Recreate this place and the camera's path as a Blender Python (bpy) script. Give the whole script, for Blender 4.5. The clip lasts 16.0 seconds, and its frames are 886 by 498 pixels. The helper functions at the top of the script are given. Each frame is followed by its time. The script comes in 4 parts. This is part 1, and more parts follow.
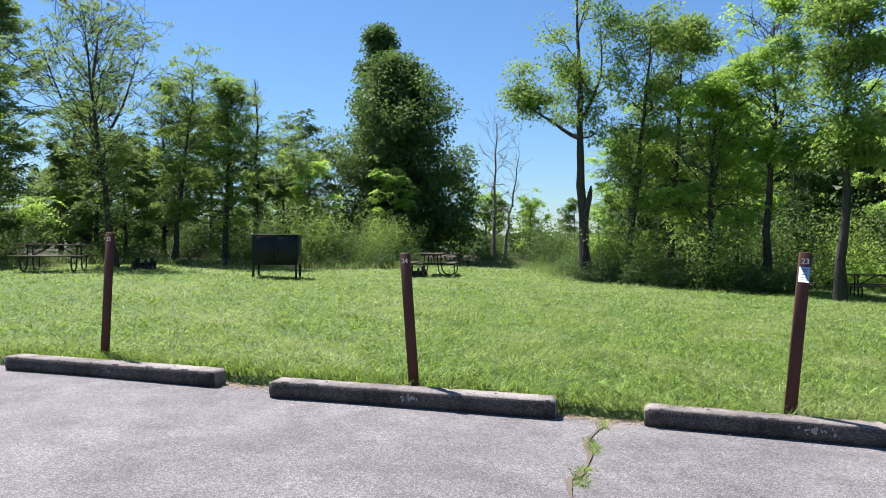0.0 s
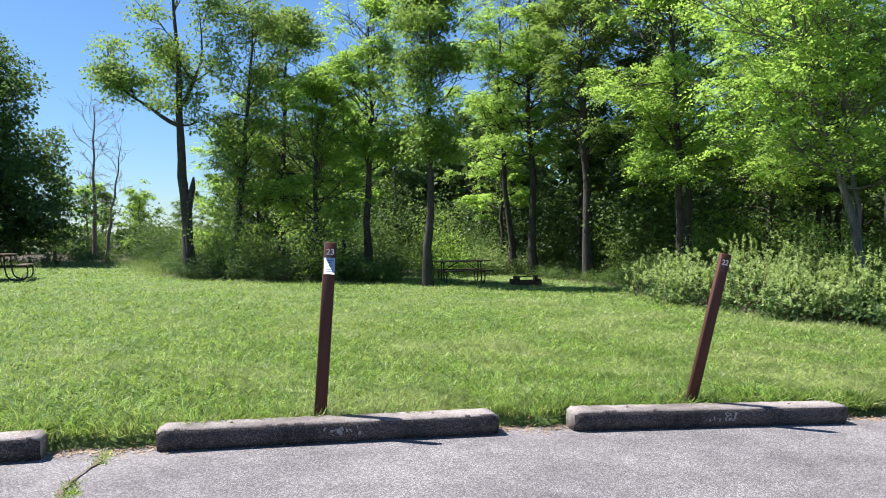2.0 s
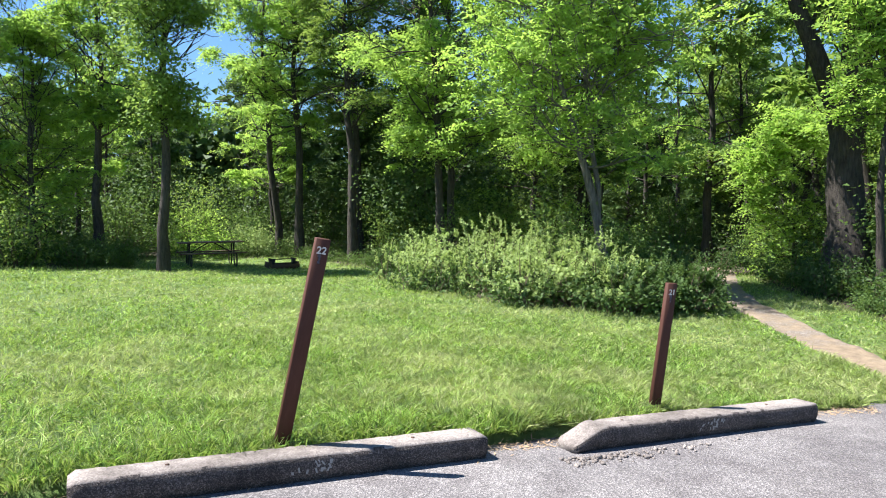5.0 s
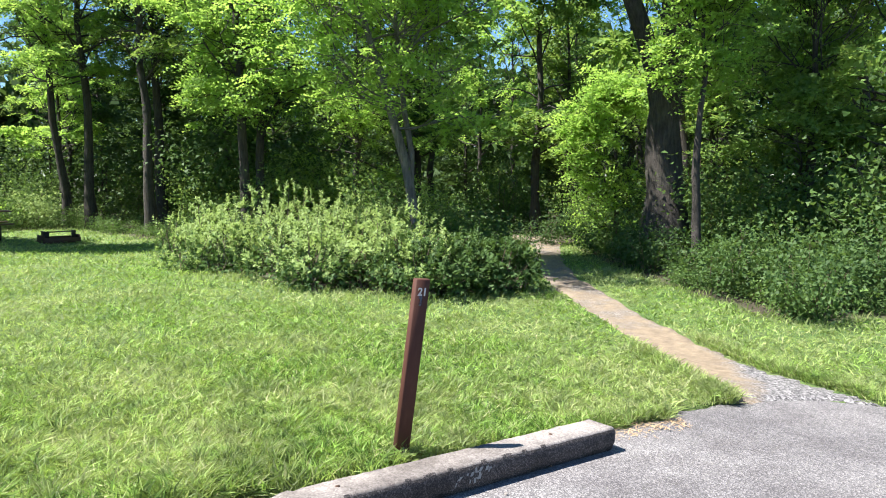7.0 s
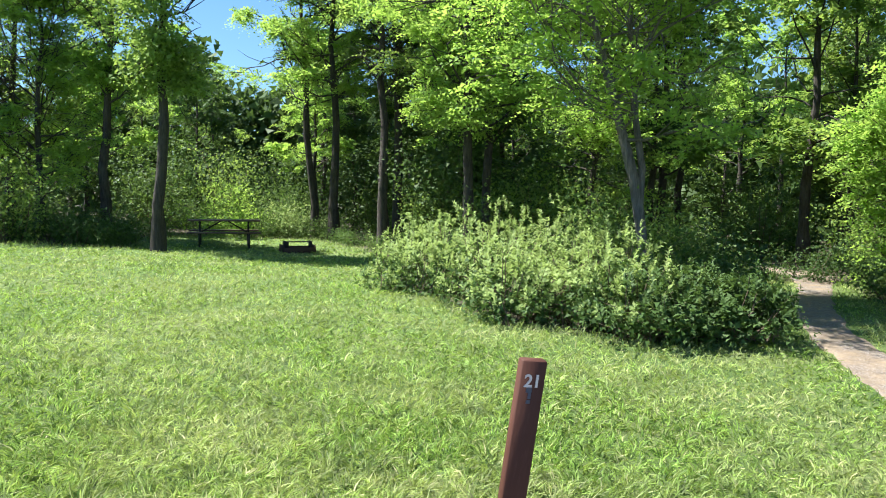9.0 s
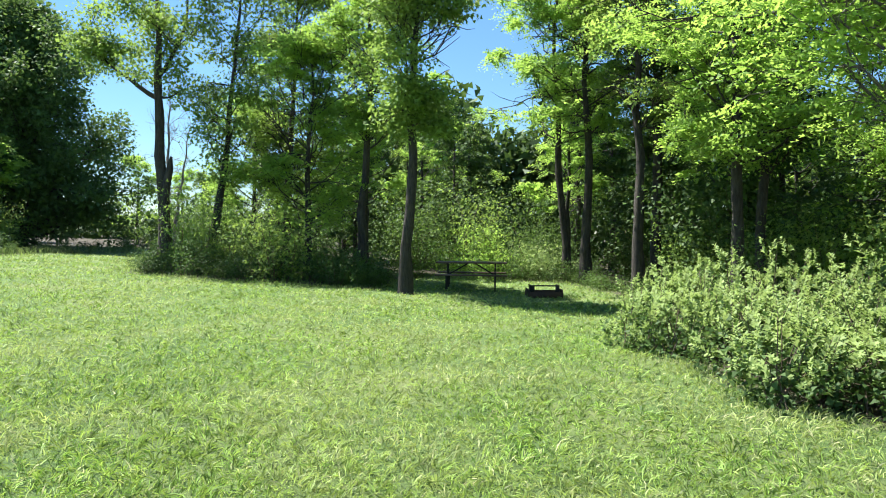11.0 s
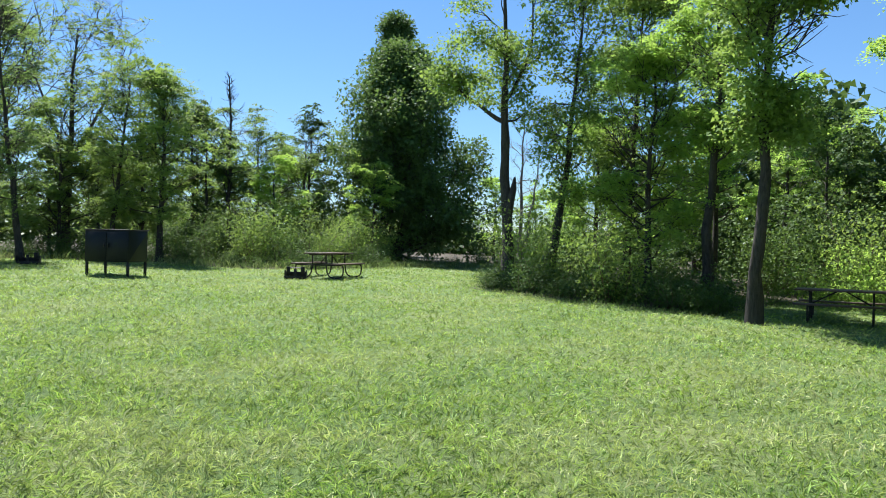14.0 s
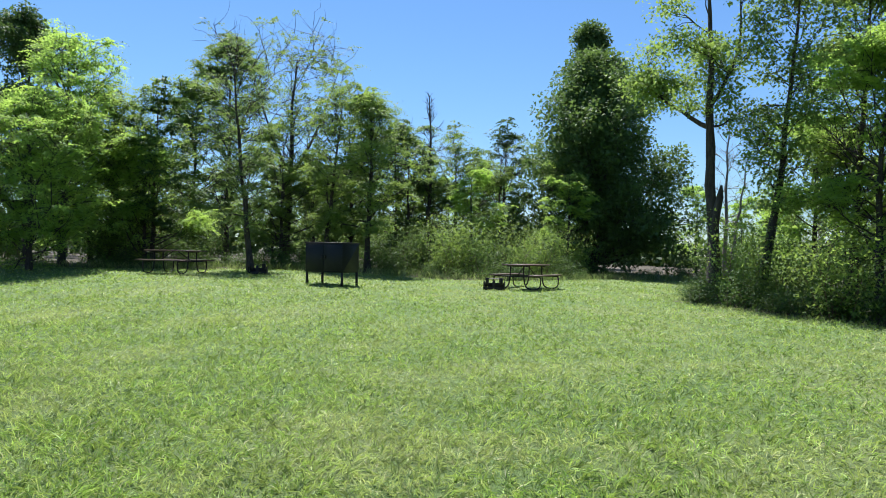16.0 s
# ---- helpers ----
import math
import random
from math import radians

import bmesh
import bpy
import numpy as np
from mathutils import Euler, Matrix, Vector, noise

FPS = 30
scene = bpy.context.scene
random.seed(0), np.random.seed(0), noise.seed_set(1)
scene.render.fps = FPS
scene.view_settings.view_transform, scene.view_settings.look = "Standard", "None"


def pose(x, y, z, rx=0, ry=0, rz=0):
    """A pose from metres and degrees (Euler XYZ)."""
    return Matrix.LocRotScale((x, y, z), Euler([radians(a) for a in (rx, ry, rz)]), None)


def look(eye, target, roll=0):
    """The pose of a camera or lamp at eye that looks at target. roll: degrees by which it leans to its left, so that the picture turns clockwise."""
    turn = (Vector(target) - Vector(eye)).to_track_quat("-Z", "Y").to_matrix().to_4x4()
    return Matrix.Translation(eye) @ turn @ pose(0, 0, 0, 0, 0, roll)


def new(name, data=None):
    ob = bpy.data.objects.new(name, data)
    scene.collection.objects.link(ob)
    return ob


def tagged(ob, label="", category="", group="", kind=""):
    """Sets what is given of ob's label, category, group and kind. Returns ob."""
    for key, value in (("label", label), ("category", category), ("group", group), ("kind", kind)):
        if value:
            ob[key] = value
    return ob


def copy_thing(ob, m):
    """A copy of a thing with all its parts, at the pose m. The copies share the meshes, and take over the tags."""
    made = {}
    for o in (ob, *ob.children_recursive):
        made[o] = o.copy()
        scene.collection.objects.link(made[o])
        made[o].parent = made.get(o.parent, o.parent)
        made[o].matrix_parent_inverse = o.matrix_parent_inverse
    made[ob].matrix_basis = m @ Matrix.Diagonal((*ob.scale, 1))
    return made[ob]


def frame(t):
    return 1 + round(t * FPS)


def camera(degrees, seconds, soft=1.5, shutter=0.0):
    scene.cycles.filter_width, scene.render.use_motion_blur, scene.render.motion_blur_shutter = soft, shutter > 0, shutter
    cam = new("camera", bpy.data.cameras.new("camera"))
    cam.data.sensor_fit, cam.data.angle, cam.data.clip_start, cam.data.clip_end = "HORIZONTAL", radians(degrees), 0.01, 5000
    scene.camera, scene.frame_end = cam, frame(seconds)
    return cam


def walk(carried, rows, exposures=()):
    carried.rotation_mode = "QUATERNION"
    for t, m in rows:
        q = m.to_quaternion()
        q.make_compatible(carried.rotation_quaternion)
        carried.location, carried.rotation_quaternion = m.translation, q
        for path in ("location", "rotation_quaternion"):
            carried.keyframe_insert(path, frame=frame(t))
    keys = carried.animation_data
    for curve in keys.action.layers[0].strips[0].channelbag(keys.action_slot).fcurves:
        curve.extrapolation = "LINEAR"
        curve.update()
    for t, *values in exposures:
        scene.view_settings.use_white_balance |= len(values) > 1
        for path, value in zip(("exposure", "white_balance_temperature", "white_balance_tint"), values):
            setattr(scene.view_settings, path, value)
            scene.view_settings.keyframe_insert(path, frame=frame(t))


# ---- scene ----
cam = camera(62.1, 16.0, soft=1.0)
PATH = [
    (0, (2.435, -5.977, 1.24), (1.75, -4.098, 1.228), 0.4),
    (0.5, (2.519, -5.891, 1.226), (2.064, -3.944, 1.189), 0.7),
    (1, (2.648, -5.641, 1.214), (2.486, -3.648, 1.166), 0.8),
    (1.5, (2.854, -5.375, 1.225), (2.954, -3.377, 1.198), -1.0),
    (2, (3.157, -5.135, 1.225), (3.437, -3.155, 1.193), -0.9),
    (2.5, (3.453, -4.876, 1.198), (3.866, -2.921, 1.122), -0.6),
    (3, (3.759, -4.641, 1.217), (4.19, -2.689, 1.14), -1.0),
    (3.5, (4.076, -4.437, 1.223), (4.345, -2.456, 1.176), -0.8),
    (4, (4.434, -4.171, 1.201), (4.8, -2.205, 1.161), -1.3),
    (4.5, (4.843, -3.991, 1.183), (5.446, -2.086, 1.103), -1.5),
    (5, (5.187, -3.82, 1.19), (5.954, -1.975, 1.095), -0.6),
    (5.2, (5.275, -3.79, 1.195), (6.095, -1.968, 1.098), -0.6),
    (7.3, (6.975, -2.594, 1.182), (8.105, -0.955, 0.992), -0.1),
    (7.5, (7.098, -2.545, 1.182), (8.218, -0.897, 1.004), 0.3),
    (8, (7.419, -2.223, 1.179), (8.512, -0.557, 1.009), 0.9),
    (8.5, (7.775, -1.869, 1.147), (8.65, -0.078, 0.983), 1.0),
    (9, (7.937, -1.645, 1.178), (8.444, 0.284, 1.035), 1.0),
    (9.5, (8.111, -1.302, 1.2), (8.338, 0.682, 1.092), 0.9),
    (10, (8.297, -1.075, 1.232), (8.283, 0.924, 1.149), 0.4),
    (10.2, (8.326, -0.961, 1.22), (8.253, 1.036, 1.148), 0.5),
    (12.3, (8.606, 0.301, 1.251), (8.195, 2.259, 1.223), 0.3),
    (12.5, (8.621, 0.337, 1.25), (8.137, 2.277, 1.221), 0.4),
    (13, (8.721, 0.365, 1.251), (8.0, 2.23, 1.237), 0.7),
    (13.5, (8.78, 0.362, 1.275), (7.856, 2.135, 1.253), 0.9),
    (14, (8.755, 0.394, 1.292), (7.665, 2.071, 1.278), 1.2),
    (14.5, (8.721, 0.361, 1.271), (7.486, 1.934, 1.261), 1.6),
    (15, (8.685, 0.277, 1.254), (7.343, 1.76, 1.246), 1.5),
    (15.5, (8.69, 0.225, 1.252), (7.26, 1.624, 1.255), 1.2),
    (16, (8.682, 0.173, 1.269), (7.2, 1.517, 1.278), 1.1),
]
walk(cam, [(t, look(eye, target, roll)) for t, eye, target, roll in PATH], [(0, 1.15, 6050, 15), (2.5, 1.3, 6050, 15), (5, 1.53, 6120, 12), (9, 1.63, 6120, 10), (12.5, 1.52, 6120, 11), (14, 1.28, 6000, 13), (16, 1.15, 5950, 15)])

# ---- light ----
SUN_AZ = 155.0     # degrees from +x, counter-clockwise: the sun stands over the far left woods
SUN_EL = 61.0
world = bpy.data.worlds.new("sky")
scene.world = world
world.use_nodes = True
wn = world.node_tree
sky = wn.nodes.new("ShaderNodeTexSky")
sky.sky_type, sky.sun_disc = "NISHITA", False
sky.sun_elevation = radians(SUN_EL)
sky.sun_rotation = radians(90.0 - SUN_AZ)
sky.air_density, sky.dust_density, sky.ozone_density = 1.25, 0.05, 6.0
tint = wn.nodes.new("ShaderNodeVectorMath")
tint.operation = "MULTIPLY"
tint.inputs[1].default_value = (0.84, 1.0, 1.10)   # deep clear blue
wn.links.new(sky.outputs[0], tint.inputs[0])
wn.links.new(tint.outputs[0], wn.nodes["Background"].inputs[0])
wn.nodes["Background"].inputs[1].default_value = 0.052
sun_data = bpy.data.lights.new("sun", "SUN")
sun_data.energy, sun_data.angle, sun_data.color = 5.0, radians(0.53), (1.0, 0.95, 0.86)
sun = new("sun", sun_data)
ca, sa, ce, se = math.cos(radians(SUN_AZ)), math.sin(radians(SUN_AZ)), math.cos(radians(SUN_EL)), math.sin(radians(SUN_EL))
sun.matrix_world = look((60 * ca * ce, 60 * sa * ce, 60 * se), (0, 0, 0))


# ---- materials ----
def material(name):
    m = bpy.data.materials.new(name)
    m.use_nodes = True
    return m, m.node_tree, m.node_tree.nodes["Principled BSDF"]


def add(nt, kind, **values):
    n = nt.nodes.new(kind)
    for key, value in values.items():
        n.inputs[key.replace("_", " ")].default_value = value
    return n


def ramp(nt, source, *stops):
    """A colour ramp of (place, (r, g, b)) stops."""
    r = nt.nodes.new("ShaderNodeValToRGB")
    el = r.color_ramp.elements
    while len(el) < len(stops):
        el.new(0.5)
    for e, (p, c) in zip(el, stops):
        e.position, e.color = p, (*c, 1)
    nt.links.new(source, r.inputs[0])
    return r.outputs[0]


def mixed(nt, factor, a, b, blend="MIX"):
    m = nt.nodes.new("ShaderNodeMix")
    m.data_type, m.blend_type = "RGBA", blend
    for socket, value in ((m.inputs[0], factor), (m.inputs[6], a), (m.inputs[7], b)):
        if isinstance(value, (int, float)):
            socket.default_value = value
        elif isinstance(value, tuple):
            socket.default_value = (*value, 1)
        else:
            nt.links.new(value, socket)
    return m.outputs[2]


def where(nt):
    return nt.nodes.new("ShaderNodeNewGeometry").outputs["Position"]


def grain(nt, scale, detail=4.0, rough=0.6, coords=None):
    n = add(nt, "ShaderNodeTexNoise", Scale=scale, Detail=detail, Roughness=rough)
    nt.links.new(coords or where(nt), n.inputs["Vector"])
    return n.outputs["Fac"]


def bumped(nt, bsdf, height, strength, distance=0.01):
    b = add(nt, "ShaderNodeBump", Strength=strength, Distance=distance)
    nt.links.new(height, b.inputs["Height"])
    nt.links.new(b.outputs[0], bsdf.inputs["Normal"])


def leaf_material(name, light, dark, glow, through_part=0.45):
    """Leaf blades that let sun through; each leaf has its own tone."""
    m, nt, bsdf = material(name)
    rnd = nt.nodes.new("ShaderNodeNewGeometry").outputs["Random Per Island"]
    obj = nt.nodes.new("ShaderNodeObjectInfo").outputs["Random"]
    tone = ramp(nt, rnd, (0.0, dark), (0.65, light), (1.0, tuple(c * 1.25 for c in light)))
    patch = grain(nt, 0.9, 2.0)
    tone = mixed(nt, 0.5, tone, ramp(nt, patch, (0.3, dark), (0.7, light)))
    tone = mixed(nt, 0.35, tone, ramp(nt, obj, (0.0, dark), (1.0, light)))
    nt.links.new(tone, bsdf.inputs["Base Color"])
    bsdf.inputs["Roughness"].default_value = 0.6
    bsdf.inputs["Specular IOR Level"].default_value = 0.2
    tr = nt.nodes.new("ShaderNodeBsdfTranslucent")
    nt.links.new(mixed(nt, 0.6, tone, glow), tr.inputs[0])
    mix = nt.nodes.new("ShaderNodeMixShader")
    mix.inputs[0].default_value = through_part
    nt.links.new(bsdf.outputs[0], mix.inputs[1])
    nt.links.new(tr.outputs[0], mix.inputs[2])
    nt.links.new(mix.outputs[0], nt.nodes["Material Output"].inputs[0])
    return m


LEAF = {
    "locust": leaf_material("leaf_locust", (0.285, 0.435, 0.078), (0.058, 0.125, 0.027), (0.62, 0.87, 0.145), 0.48),
    "maple": leaf_material("leaf_maple", (0.195, 0.305, 0.064), (0.04, 0.082, 0.024), (0.50, 0.68, 0.12), 0.38),
    "poplar": leaf_material("leaf_poplar", (0.12, 0.20, 0.058), (0.032, 0.064, 0.024), (0.24, 0.37, 0.07), 0.3),
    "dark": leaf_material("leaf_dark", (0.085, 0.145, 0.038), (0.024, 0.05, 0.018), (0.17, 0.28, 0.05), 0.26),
    "thin": leaf_material("leaf_thin", (0.165, 0.245, 0.07), (0.07, 0.12, 0.04), (0.34, 0.48, 0.10), 0.38),
    "bush": leaf_material("leaf_bush", (0.34, 0.43, 0.15), (0.06, 0.115, 0.035), (0.50, 0.64, 0.18), 0.38),
    "shrub": leaf_material("leaf_shrub", (0.125, 0.20, 0.05), (0.028, 0.058, 0.018), (0.26, 0.41, 0.07), 0.3),
}


def grass_material(name, a, b, straw, glow):
    m, nt, bsdf = material(name)
    rnd = nt.nodes.new("ShaderNodeNewGeometry").outputs["Random Per Island"]
    tone = ramp(nt, rnd, (0.0, a), (0.22, tuple(c * 1.3 for c in a)), (0.5, b), (0.78, tuple(c * 1.75 for c in b)), (0.95, straw))
    patch = ramp(nt, grain(nt, 0.45, 4.0, 0.65), (0.46, (0, 0, 0)), (0.60, (1, 1, 1)))
    tone = mixed(nt, mixed(nt, 0.52, (0, 0, 0), patch), tone, straw)
    lush = ramp(nt, grain(nt, 1.9, 4.0, 0.6), (0.38, (1, 1, 1)), (0.58, (0, 0, 0)))
    tone = mixed(nt, mixed(nt, 0.5, (0, 0, 0), lush), tone, a)
    clump = grain(nt, 11.0, 3.0, 0.6)
    tone = mixed(nt, mixed(nt, 0.5, (0, 0, 0), ramp(nt, clump, (0.36, (1, 1, 1)), (0.5, (0, 0, 0)))), tone, a)
    tone = mixed(nt, mixed(nt, 0.4, (0, 0, 0), ramp(nt, clump, (0.54, (0, 0, 0)), (0.66, (1, 1, 1)))), tone, tuple(c * 1.75 for c in b))
    nt.links.new(tone, bsdf.inputs["Base Color"])
    bsdf.inputs["Roughness"].default_value = 0.55
    bsdf.inputs["Specular IOR Level"].default_value = 0.25
    tr = nt.nodes.new("ShaderNodeBsdfTranslucent")
    nt.links.new(mixed(nt, 0.5, tone, glow), tr.inputs[0])
    mix = nt.nodes.new("ShaderNodeMixShader")
    mix.inputs[0].default_value = 0.38
    nt.links.new(bsdf.outputs[0], mix.inputs[1])
    nt.links.new(tr.outputs[0], mix.inputs[2])
    nt.links.new(mix.outputs[0], nt.nodes["Material Output"].inputs[0])
    return m


GRASS = grass_material("grass_blade", (0.022, 0.056, 0.011), (0.23, 0.364, 0.065), (0.58, 0.55, 0.28), (0.52, 0.68, 0.11))
WEEDS = grass_material("tall_weeds", (0.12, 0.18, 0.05), (0.22, 0.28, 0.09), (0.36, 0.34, 0.17), (0.32, 0.42, 0.10))

# Lawn soil under the blades, and leaf litter under the woods
SOIL, nt, bsdf = material("lawn_ground")
att = nt.nodes.new("ShaderNodeAttribute")
att.attribute_name = "woods"
turf = ramp(nt, grain(nt, 9.0, 6.0, 0.7), (0.25, (0.04, 0.08, 0.014)), (0.55, (0.10, 0.17, 0.03)), (0.8, (0.22, 0.26, 0.08)))
dry = ramp(nt, grain(nt, 0.5, 4.0), (0.45, (0, 0, 0)), (0.75, (1, 1, 1)))
turf = mixed(nt, mixed(nt, 0.45, (0, 0, 0), dry), turf, (0.27, 0.27, 0.10))
litter = ramp(nt, grain(nt, 14.0, 6.0, 0.75), (0.3, (0.03, 0.024, 0.014)), (0.6, (0.075, 0.06, 0.03)), (0.85, (0.10, 0.12, 0.04)))
nt.links.new(mixed(nt, att.outputs["Fac"], turf, litter), bsdf.inputs["Base Color"])
bsdf.inputs["Roughness"].default_value = 0.9
bumped(nt, bsdf, grain(nt, 40.0, 6.0, 0.8), 0.9, 0.04)

ASPHALT, nt, bsdf = material("worn_asphalt")
speck = add(nt, "ShaderNodeTexVoronoi", Scale=130.0)
nt.links.new(where(nt), speck.inputs["Vector"])
stone = ramp(nt, speck.outputs["Color"], (0.1, (0.085, 0.079, 0.079)), (0.5, (0.152, 0.143, 0.139)), (0.9, (0.32, 0.30, 0.29)))
wear = ramp(nt, grain(nt, 0.8, 5.0, 0.65), (0.35, (0.70, 0.68, 0.70)), (0.65, (1.06, 1.04, 1.04)))
stain = ramp(nt, grain(nt, 3.2, 6.0, 0.7), (0.3, (0.78, 0.76, 0.76)), (0.6, (1.0, 1.0, 1.0)))
nt.links.new(mixed(nt, 1.0, mixed(nt, 1.0, stone, wear, "MULTIPLY"), stain, "MULTIPLY"), bsdf.inputs["Base Color"])
bsdf.inputs["Roughness"].default_value = 0.82
bumped(nt, bsdf, speck.outputs["Distance"], 0.55, 0.006)

CONCRETE, nt, bsdf = material("weathered_concrete")
tc = nt.nodes.new("ShaderNodeTexCoord").outputs["Object"]
base = ramp(nt, grain(nt, 5.0, 6.0, 0.7, tc), (0.25, (0.16, 0.13, 0.115)), (0.5, (0.27, 0.225, 0.20)), (0.8, (0.39, 0.335, 0.30)))
pits = add(nt, "ShaderNodeTexVoronoi", Scale=120.0)
nt.links.new(tc, pits.inputs["Vector"])
base = mixed(nt, 0.5, base, ramp(nt, pits.outputs["Color"], (0.1, (0.12, 0.105, 0.095)), (0.6, (0.34, 0.305, 0.275)), (0.95, (0.52, 0.48, 0.43))))
blot = ramp(nt, grain(nt, 1.7, 5.0, 0.7, tc), (0.38, (0.45, 0.43, 0.42)), (0.62, (1.0, 1.0, 1.0)))
nt.links.new(mixed(nt, 1.0, base, blot, "MULTIPLY"), bsdf.inputs["Base Color"])
bsdf.inputs["Roughness"].default_value = 0.92
bumped(nt, bsdf, grain(nt, 90.0, 6.0, 0.8, tc), 0.6, 0.006)

# Lot-side faces: stained exposed aggregate, darkened further to carry their shade in the colour
SHADED_SCUFFED, nt, bsdf = material("shaded_scuffed_concrete")
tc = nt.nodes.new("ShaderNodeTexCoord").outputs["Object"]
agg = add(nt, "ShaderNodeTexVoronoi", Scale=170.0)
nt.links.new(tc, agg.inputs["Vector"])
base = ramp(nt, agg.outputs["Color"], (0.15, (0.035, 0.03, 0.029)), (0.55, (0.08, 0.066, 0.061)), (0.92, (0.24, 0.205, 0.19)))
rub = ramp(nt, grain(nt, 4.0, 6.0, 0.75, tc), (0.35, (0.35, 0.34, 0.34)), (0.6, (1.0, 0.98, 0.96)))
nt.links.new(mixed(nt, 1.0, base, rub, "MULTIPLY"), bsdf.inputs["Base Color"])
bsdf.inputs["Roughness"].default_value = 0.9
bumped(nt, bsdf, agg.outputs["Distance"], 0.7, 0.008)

PATHWAY, nt, bsdf = material("dirt_and_gravel")
sep = nt.nodes.new("ShaderNodeAttribute")
sep.attribute_name = "gravel"
pebble = add(nt, "ShaderNodeTexVoronoi", Scale=55.0)
nt.links.new(where(nt), pebble.inputs["Vector"])
grit = ramp(nt, pebble.outputs["Color"], (0.1, (0.035, 0.032, 0.032)), (0.5, (0.13, 0.12, 0.118)), (0.9, (0.30, 0.28, 0.27)))
earth = ramp(nt, grain(nt, 7.0, 6.0, 0.7), (0.3, (0.13, 0.095, 0.065)), (0.6, (0.245, 0.185, 0.12)), (0.8, (0.32, 0.25, 0.165)))
edge = add(nt, "ShaderNodeMath")
edge.operation = "ADD"
nt.links.new(sep.outputs["Fac"], edge.inputs[0])
nt.links.new(grain(nt, 2.6, 5.0, 0.7), edge.inputs[1])
nt.links.new(mixed(nt, ramp(nt, edge.outputs[0], (0.62, (0, 0, 0)), (1.0, (1, 1, 1))), earth, grit), bsdf.inputs["Base Color"])
bsdf.inputs["Roughness"].default_value = 0.93
bumped(nt, bsdf, pebble.outputs["Distance"], 0.6, 0.012)


def bark_material(name, dark, light, scale):
    m, nt, bsdf = material(name)
    tc = nt.nodes.new("ShaderNodeTexCoord").outputs["Object"]
    mp = add(nt, "ShaderNodeMapping", Scale=(scale, scale, scale * 0.16))
    nt.links.new(tc, mp.inputs[0])
    ridge = grain(nt, 1.0, 6.0, 0.75, mp.outputs[0])
    tone = ramp(nt, ridge, (0.32, dark), (0.68, light))
    moss = ramp(nt, grain(nt, 1.3, 4.0, 0.6, tc), (0.5, (0, 0, 0)), (0.75, (1, 1, 1)))
    tone = mixed(nt, mixed(nt, 0.25, (0, 0, 0), moss), tone, (0.15, 0.15, 0.12))
    nt.links.new(tone, bsdf.inputs["Base Color"])
    bsdf.inputs["Roughness"].default_value = 0.95
    bumped(nt, bsdf, ridge, 1.0, 0.03)
    return m


BARK = bark_material("dark_bark", (0.018, 0.015, 0.013), (0.082, 0.068, 0.056), 22.0)
BARK_GREY = bark_material("grey_bark", (0.06, 0.054, 0.048), (0.22, 0.20, 0.175), 22.0)
DEADWOOD = bark_material("dead_wood", (0.10, 0.085, 0.07), (0.30, 0.27, 0.23), 20.0)
STEM = bark_material("shrub_stem", (0.07, 0.05, 0.03), (0.20, 0.15, 0.10), 30.0)


def painted(name, colour, worn, roughness=0.6, scale=9.0, metal=0.0):
    m, nt, bsdf = material(name)
    tc = nt.nodes.new("ShaderNodeTexCoord").outputs["Object"]
    mp = add(nt, "ShaderNodeMapping", Scale=(1.0, 1.0, 0.15))
    nt.links.new(tc, mp.inputs[0])
    g = grain(nt, scale * 6, 5.0, 0.7, mp.outputs[0])
    tone = mixed(nt, ramp(nt, g, (0.5, (0, 0, 0)), (0.85, (1, 1, 1))), colour, worn)
    tone = mixed(nt, 0.3, tone, ramp(nt, grain(nt, 2.2, 4.0, 0.6, tc), (0.3, tuple(c * 0.6 for c in colour)), (0.7, worn)))
    nt.links.new(tone, bsdf.inputs["Base Color"])
    bsdf.inputs["Roughness"].default_value = roughness
    bsdf.inputs["Specular IOR Level"].default_value = 0.2
    bsdf.inputs["Metallic"].default_value = metal
    bumped(nt, bsdf, g, 0.35, 0.004)
    return m


BROWN = painted("brown_paint", (0.075, 0.030, 0.020), (0.11, 0.05, 0.035), 0.65)
PLANK = painted("brown_plank", (0.095, 0.06, 0.042), (0.22, 0.165, 0.125), 0.5)
STEEL = painted("dark_steel", (0.022, 0.021, 0.021), (0.07, 0.055, 0.045), 0.55)
RUST = painted("rusty_steel", (0.06, 0.04, 0.03), (0.17, 0.085, 0.05), 0.75)
LOCKER = painted("dark_locker_paint", (0.012, 0.014, 0.015), (0.022, 0.024, 0.025), 0.5)
WHITE = painted("white_paint", (0.62, 0.61, 0.58), (0.45, 0.44, 0.42), 0.6)
WORN = painted("worn_paint", (0.36, 0.35, 0.33), (0.20, 0.19, 0.18), 0.8)
FADED = painted("faded_mark", (0.28, 0.22, 0.20), (0.18, 0.11, 0.09), 0.7)
PAPER = painted("white_notice", (0.74, 0.75, 0.80), (0.66, 0.67, 0.74), 0.5)
INK = painted("notice_ink", (0.20, 0.24, 0.42), (0.35, 0.38, 0.5), 0.6)
CRACKSOIL = painted("crack_soil", (0.13, 0.105, 0.08), (0.22, 0.17, 0.11), 0.95, 30.0)
DEADGRASS = painted("dry_debris", (0.36, 0.25, 0.15), (0.45, 0.33, 0.22), 0.9)


